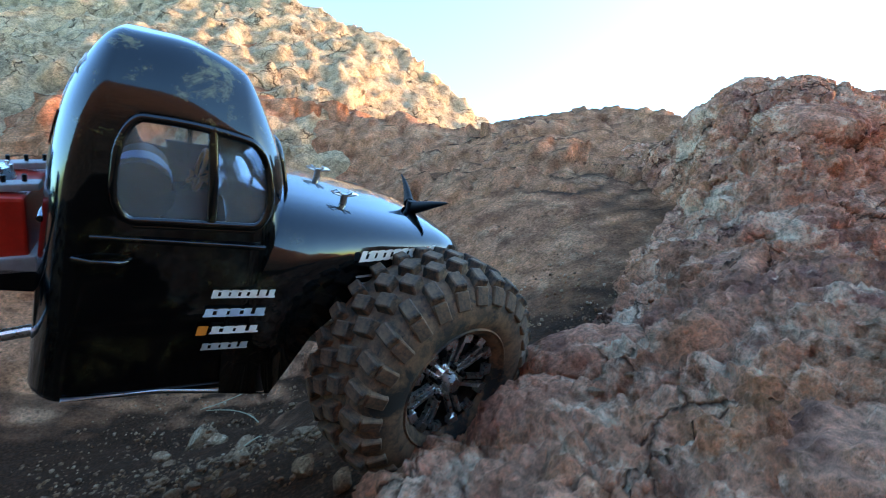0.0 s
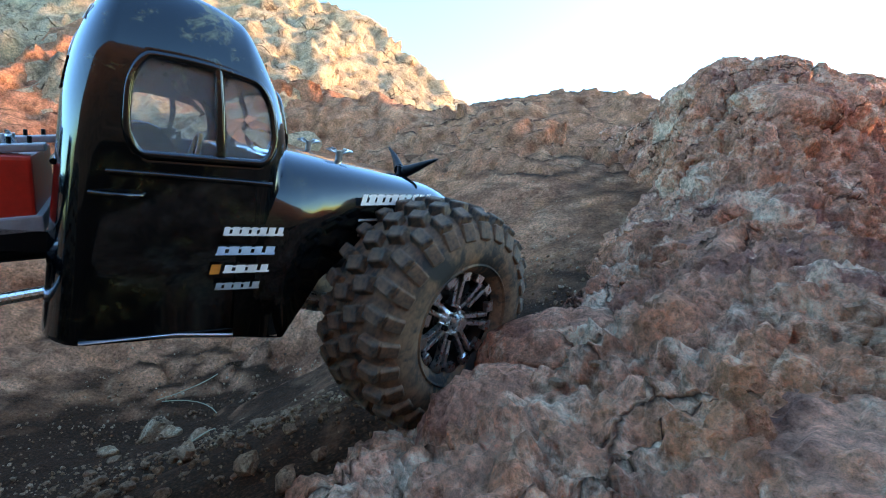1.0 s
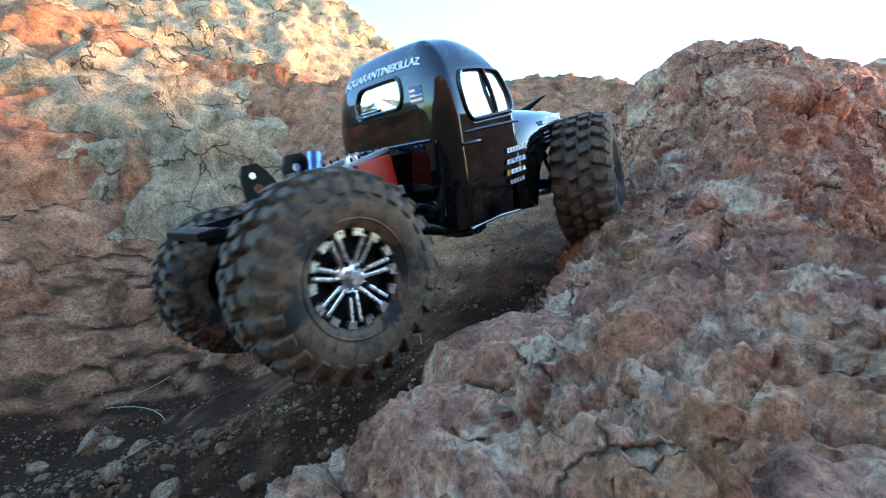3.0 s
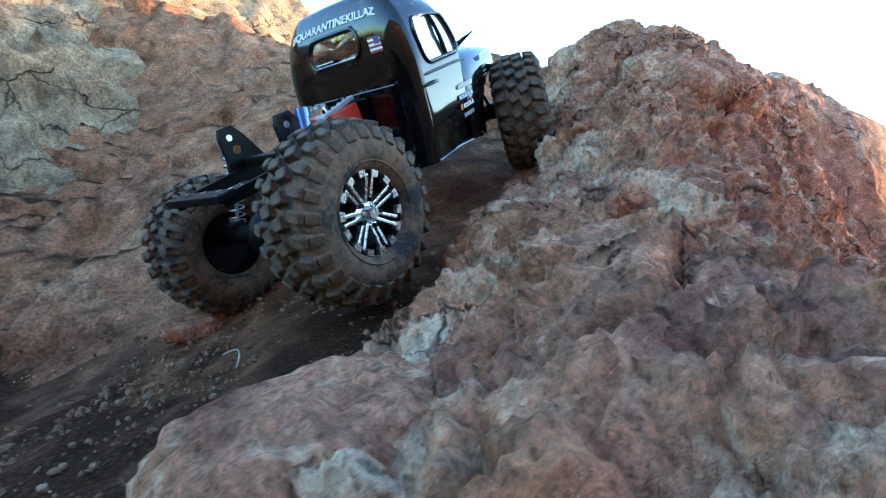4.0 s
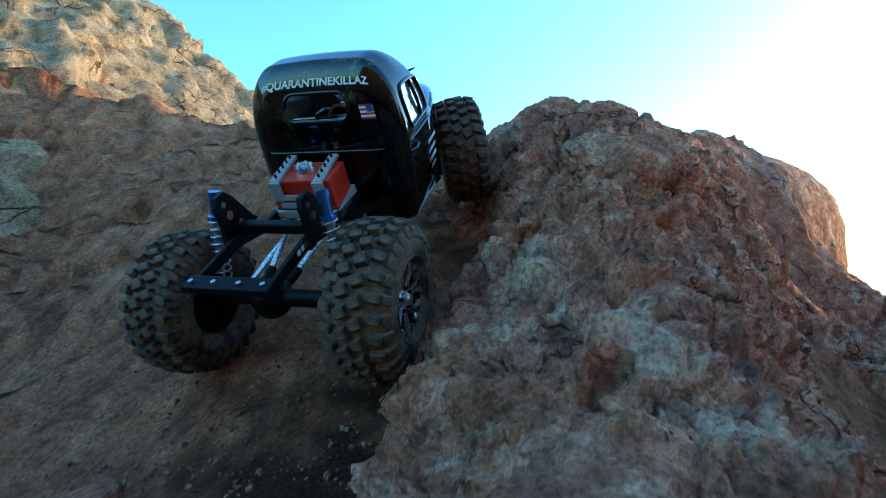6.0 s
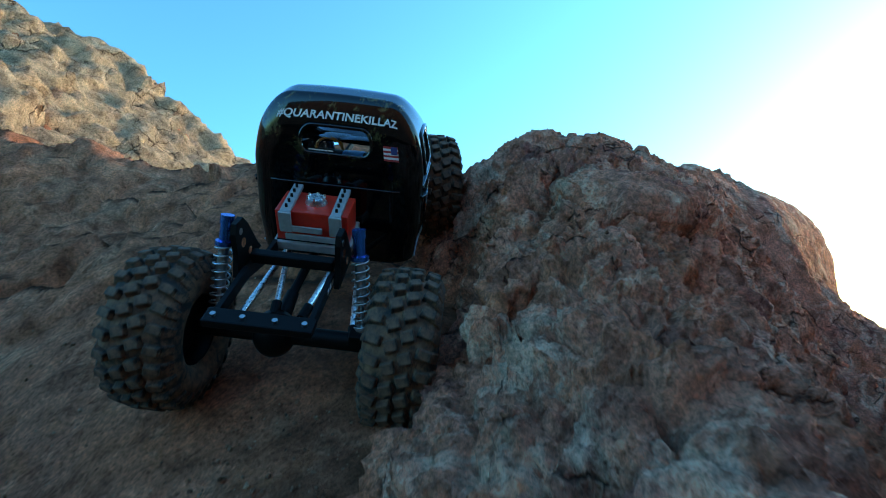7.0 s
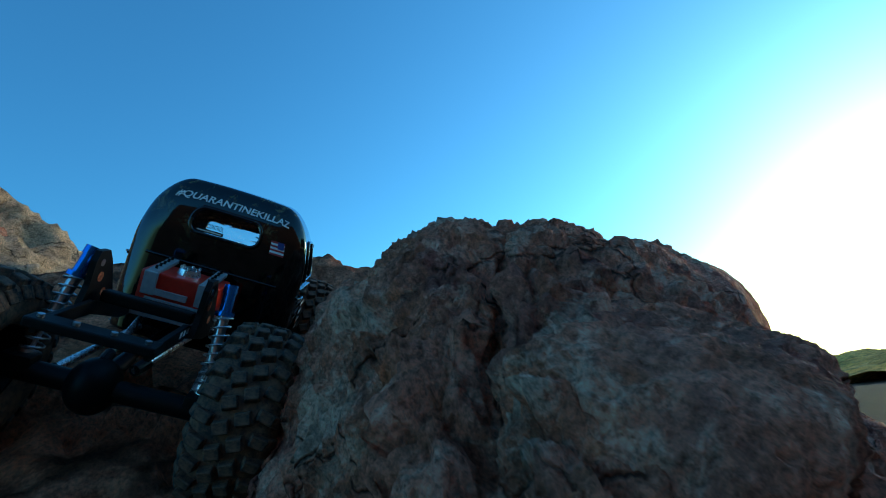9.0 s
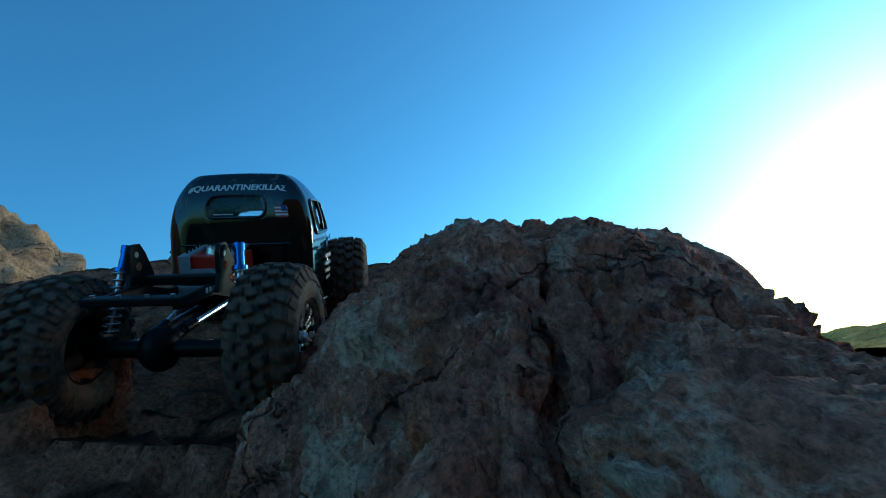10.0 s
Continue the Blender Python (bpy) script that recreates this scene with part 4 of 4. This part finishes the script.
for x, y, k in ((.093, .292, 301), (.101, .301, 302), (.086, .286, 303), (.112, .308, 304), (.105, .290, 305)):
    z = float(outcrop_height(np.array([[x]]), np.array([[y]]))[0, 0])
    tagged(stone("stone_chip", (.008, .005, .003), (x, y, z + .004), (12, 8, 37 * k), STONE, k, "pale stone chip in a hollow of the ledge"), group="stone chips on the ledge")

# fine grit over the gully floor
grit_rng = np.random.RandomState(8)
base = bmesh.new()
bmesh.ops.create_icosphere(base, subdivisions=1, radius=1.0)
unit = np.array([v.co for v in base.verts])
tris = np.array([[v.index for v in f.verts] for f in base.faces])
base.free()
N = 4600
gx = grit_rng.uniform(-.55, .30, N)
gy = np.clip(.62 + grit_rng.normal(0, .22, N), .3, 1.3)
gz = ground_height(gx[None], gy[None])[0]
size = .0009 + .0024 * grit_rng.rand(N) ** 3
verts = (unit[None] * (size[:, None, None] * grit_rng.uniform(.6, 1.3, (N, len(unit), 1))) + np.stack([gx, gy, gz + size * .6], -1)[:, None]).reshape(-1, 3)
faces = (tris[None] + (np.arange(N) * len(unit))[:, None, None]).reshape(-1, 3)
grit_mesh = bpy.data.meshes.new("gravel")
grit_mesh.from_pydata(verts.tolist(), [], faces.tolist())
grit_mesh.materials.append(STONE)
tagged(new("gravel", grit_mesh), "scattered fine brown gravel on the gully floor", "gravel", kind="stuff")

# dry twigs
DRY = plain("dry_twig", (.42, .34, .22), .8)


def twig(points, r, label):
    bm = bmesh.new()
    tube(bm, points, r, 6)
    me = bpy.data.meshes.new("twig")
    bm.to_mesh(me)
    bm.free()
    me.materials.append(DRY)
    tagged(smooth(new("twig", me), 60), label, "twig", "dry twigs")


twig([(.348, .380, .270), (.3475, .381, .284), (.349, .381, .294), (.353, .381, .300)], .0006, "thin bleached twig sticking up from the ledge")
for x, y, a, n in ((-.42, .855, .3, .10), (-.30, .80, 2.2, .12), (-.25, .60, 1.1, .08), (.06, .60, 1.4, .05)):
    pts = []
    for k in range(7):
        u = n * k / 6
        px, py = x + u * math.cos(a + .5 * k / 6), y + u * math.sin(a + .5 * k / 6)
        pts.append((px, py, floor_at(px, py) + .006 + .006 * math.sin(3 * k / 6)))
    twig(pts, .0007, "thin dry twig lying on the gully floor")

# ---------- motion ----------
TRUCK = [
    (0, -0.2248, 0.3528, 0.2794, 24.45, 1.33, 29.79),
    (0.5, -0.2065, 0.3832, 0.2850, 21.02, 0.90, 30.06),
    (1, -0.1910, 0.3961, 0.2844, 17.58, -0.26, 29.85),
    (1.5, -0.1636, 0.4098, 0.2923, 13.47, -2.18, 31.82),
    (2, -0.1118, 0.4345, 0.3125, 10.86, -6.05, 30.52),
    (3.5, 0.1499, 0.7705, 0.3506, -1.33, -23.80, 40.21),
    (4, 0.2003, 0.8458, 0.3874, -3.99, -29.56, 40.08),
    (4.5, 0.2072, 0.8648, 0.4106, -2.17, -33.12, 41.57),
    (5, 0.2159, 0.8775, 0.4285, -0.89, -36.34, 43.22),
    (5.5, 0.2404, 0.9145, 0.4648, 0.40, -38.77, 44.70),
    (7, 0.3222, 1.0256, 0.5284, 13.38, -39.64, 58.57),
    (7.5, 0.3822, 1.1467, 0.5853, 2.99, -37.17, 55.06),
    (8, 0.4023, 1.2340, 0.6337, 6.02, -26.30, 62.14),
    (8.5, 0.4432, 1.3275, 0.6631, 24.89, -20.20, 65.53),
    (9, 0.4633, 1.3364, 0.6623, 25.28, -19.85, 63.18),
    (9.5, 0.4912, 1.3377, 0.6801, 21.52, -17.75, 62.27),
    (10, 0.5654, 1.4577, 0.7296, 10.64, -19.59, 53.27),
]


def motions():
    rows = [(t, pose(x, y, z, rx, ry, rz)) for t, x, y, z, rx, ry, rz in TRUCK]
    walk(truck, rows)
    times = [r[0] for r in TRUCK]
    way = [0.0]
    for a, b in zip(TRUCK, TRUCK[1:]):
        way.append(way[-1] + math.dist(a[1:4], b[1:4]))
    drop = {"FR": ([0, .5, 1, 1.5, 2, 3.5, 4.5, 5, 5.5, 7, 7.5, 8, 10], [.011, .007, .009, .021, .025, -.010, -.007, -.022, -.020, .004, -.008, .0, .0]),
            "RR": ([0, 2, 3.5, 4.5, 5.5, 7, 7.5, 8, 8.5, 9.5, 10], [.004, .010, .016, .014, .009, -.001, -.010, -.005, .004, .010, .008]),
            "RL": ([0, 3, 4, 5, 7, 8, 10], [0, -.006, -.010, -.016, -.006, -.006, 0]), "FL": ([0, 3, 5, 7, 10], [0, .008, .012, 0, 0])}
    for name, wheel in wheels.items():
        front, left = name[0] == "F", name[1] == "L"
        keys = []
        steer = ([0, 2, 3.5, 5.5, 7, 8, 10], [14, 17, 26, 25, 12, 10, 8])
        for k in range(51):
            t = k * .2
            spin = math.degrees(np.interp(t, times, way) / TYRE_R)
            z = float(np.interp(t, *drop[name]))
            keys.append((t, pose(WB if front else -WB, TRACK if left else -TRACK, z, 0, -spin if left else spin, (180 if left else 0) + (float(np.interp(t, *steer)) if front else 0))))
        walk(wheel, keys)


motions()
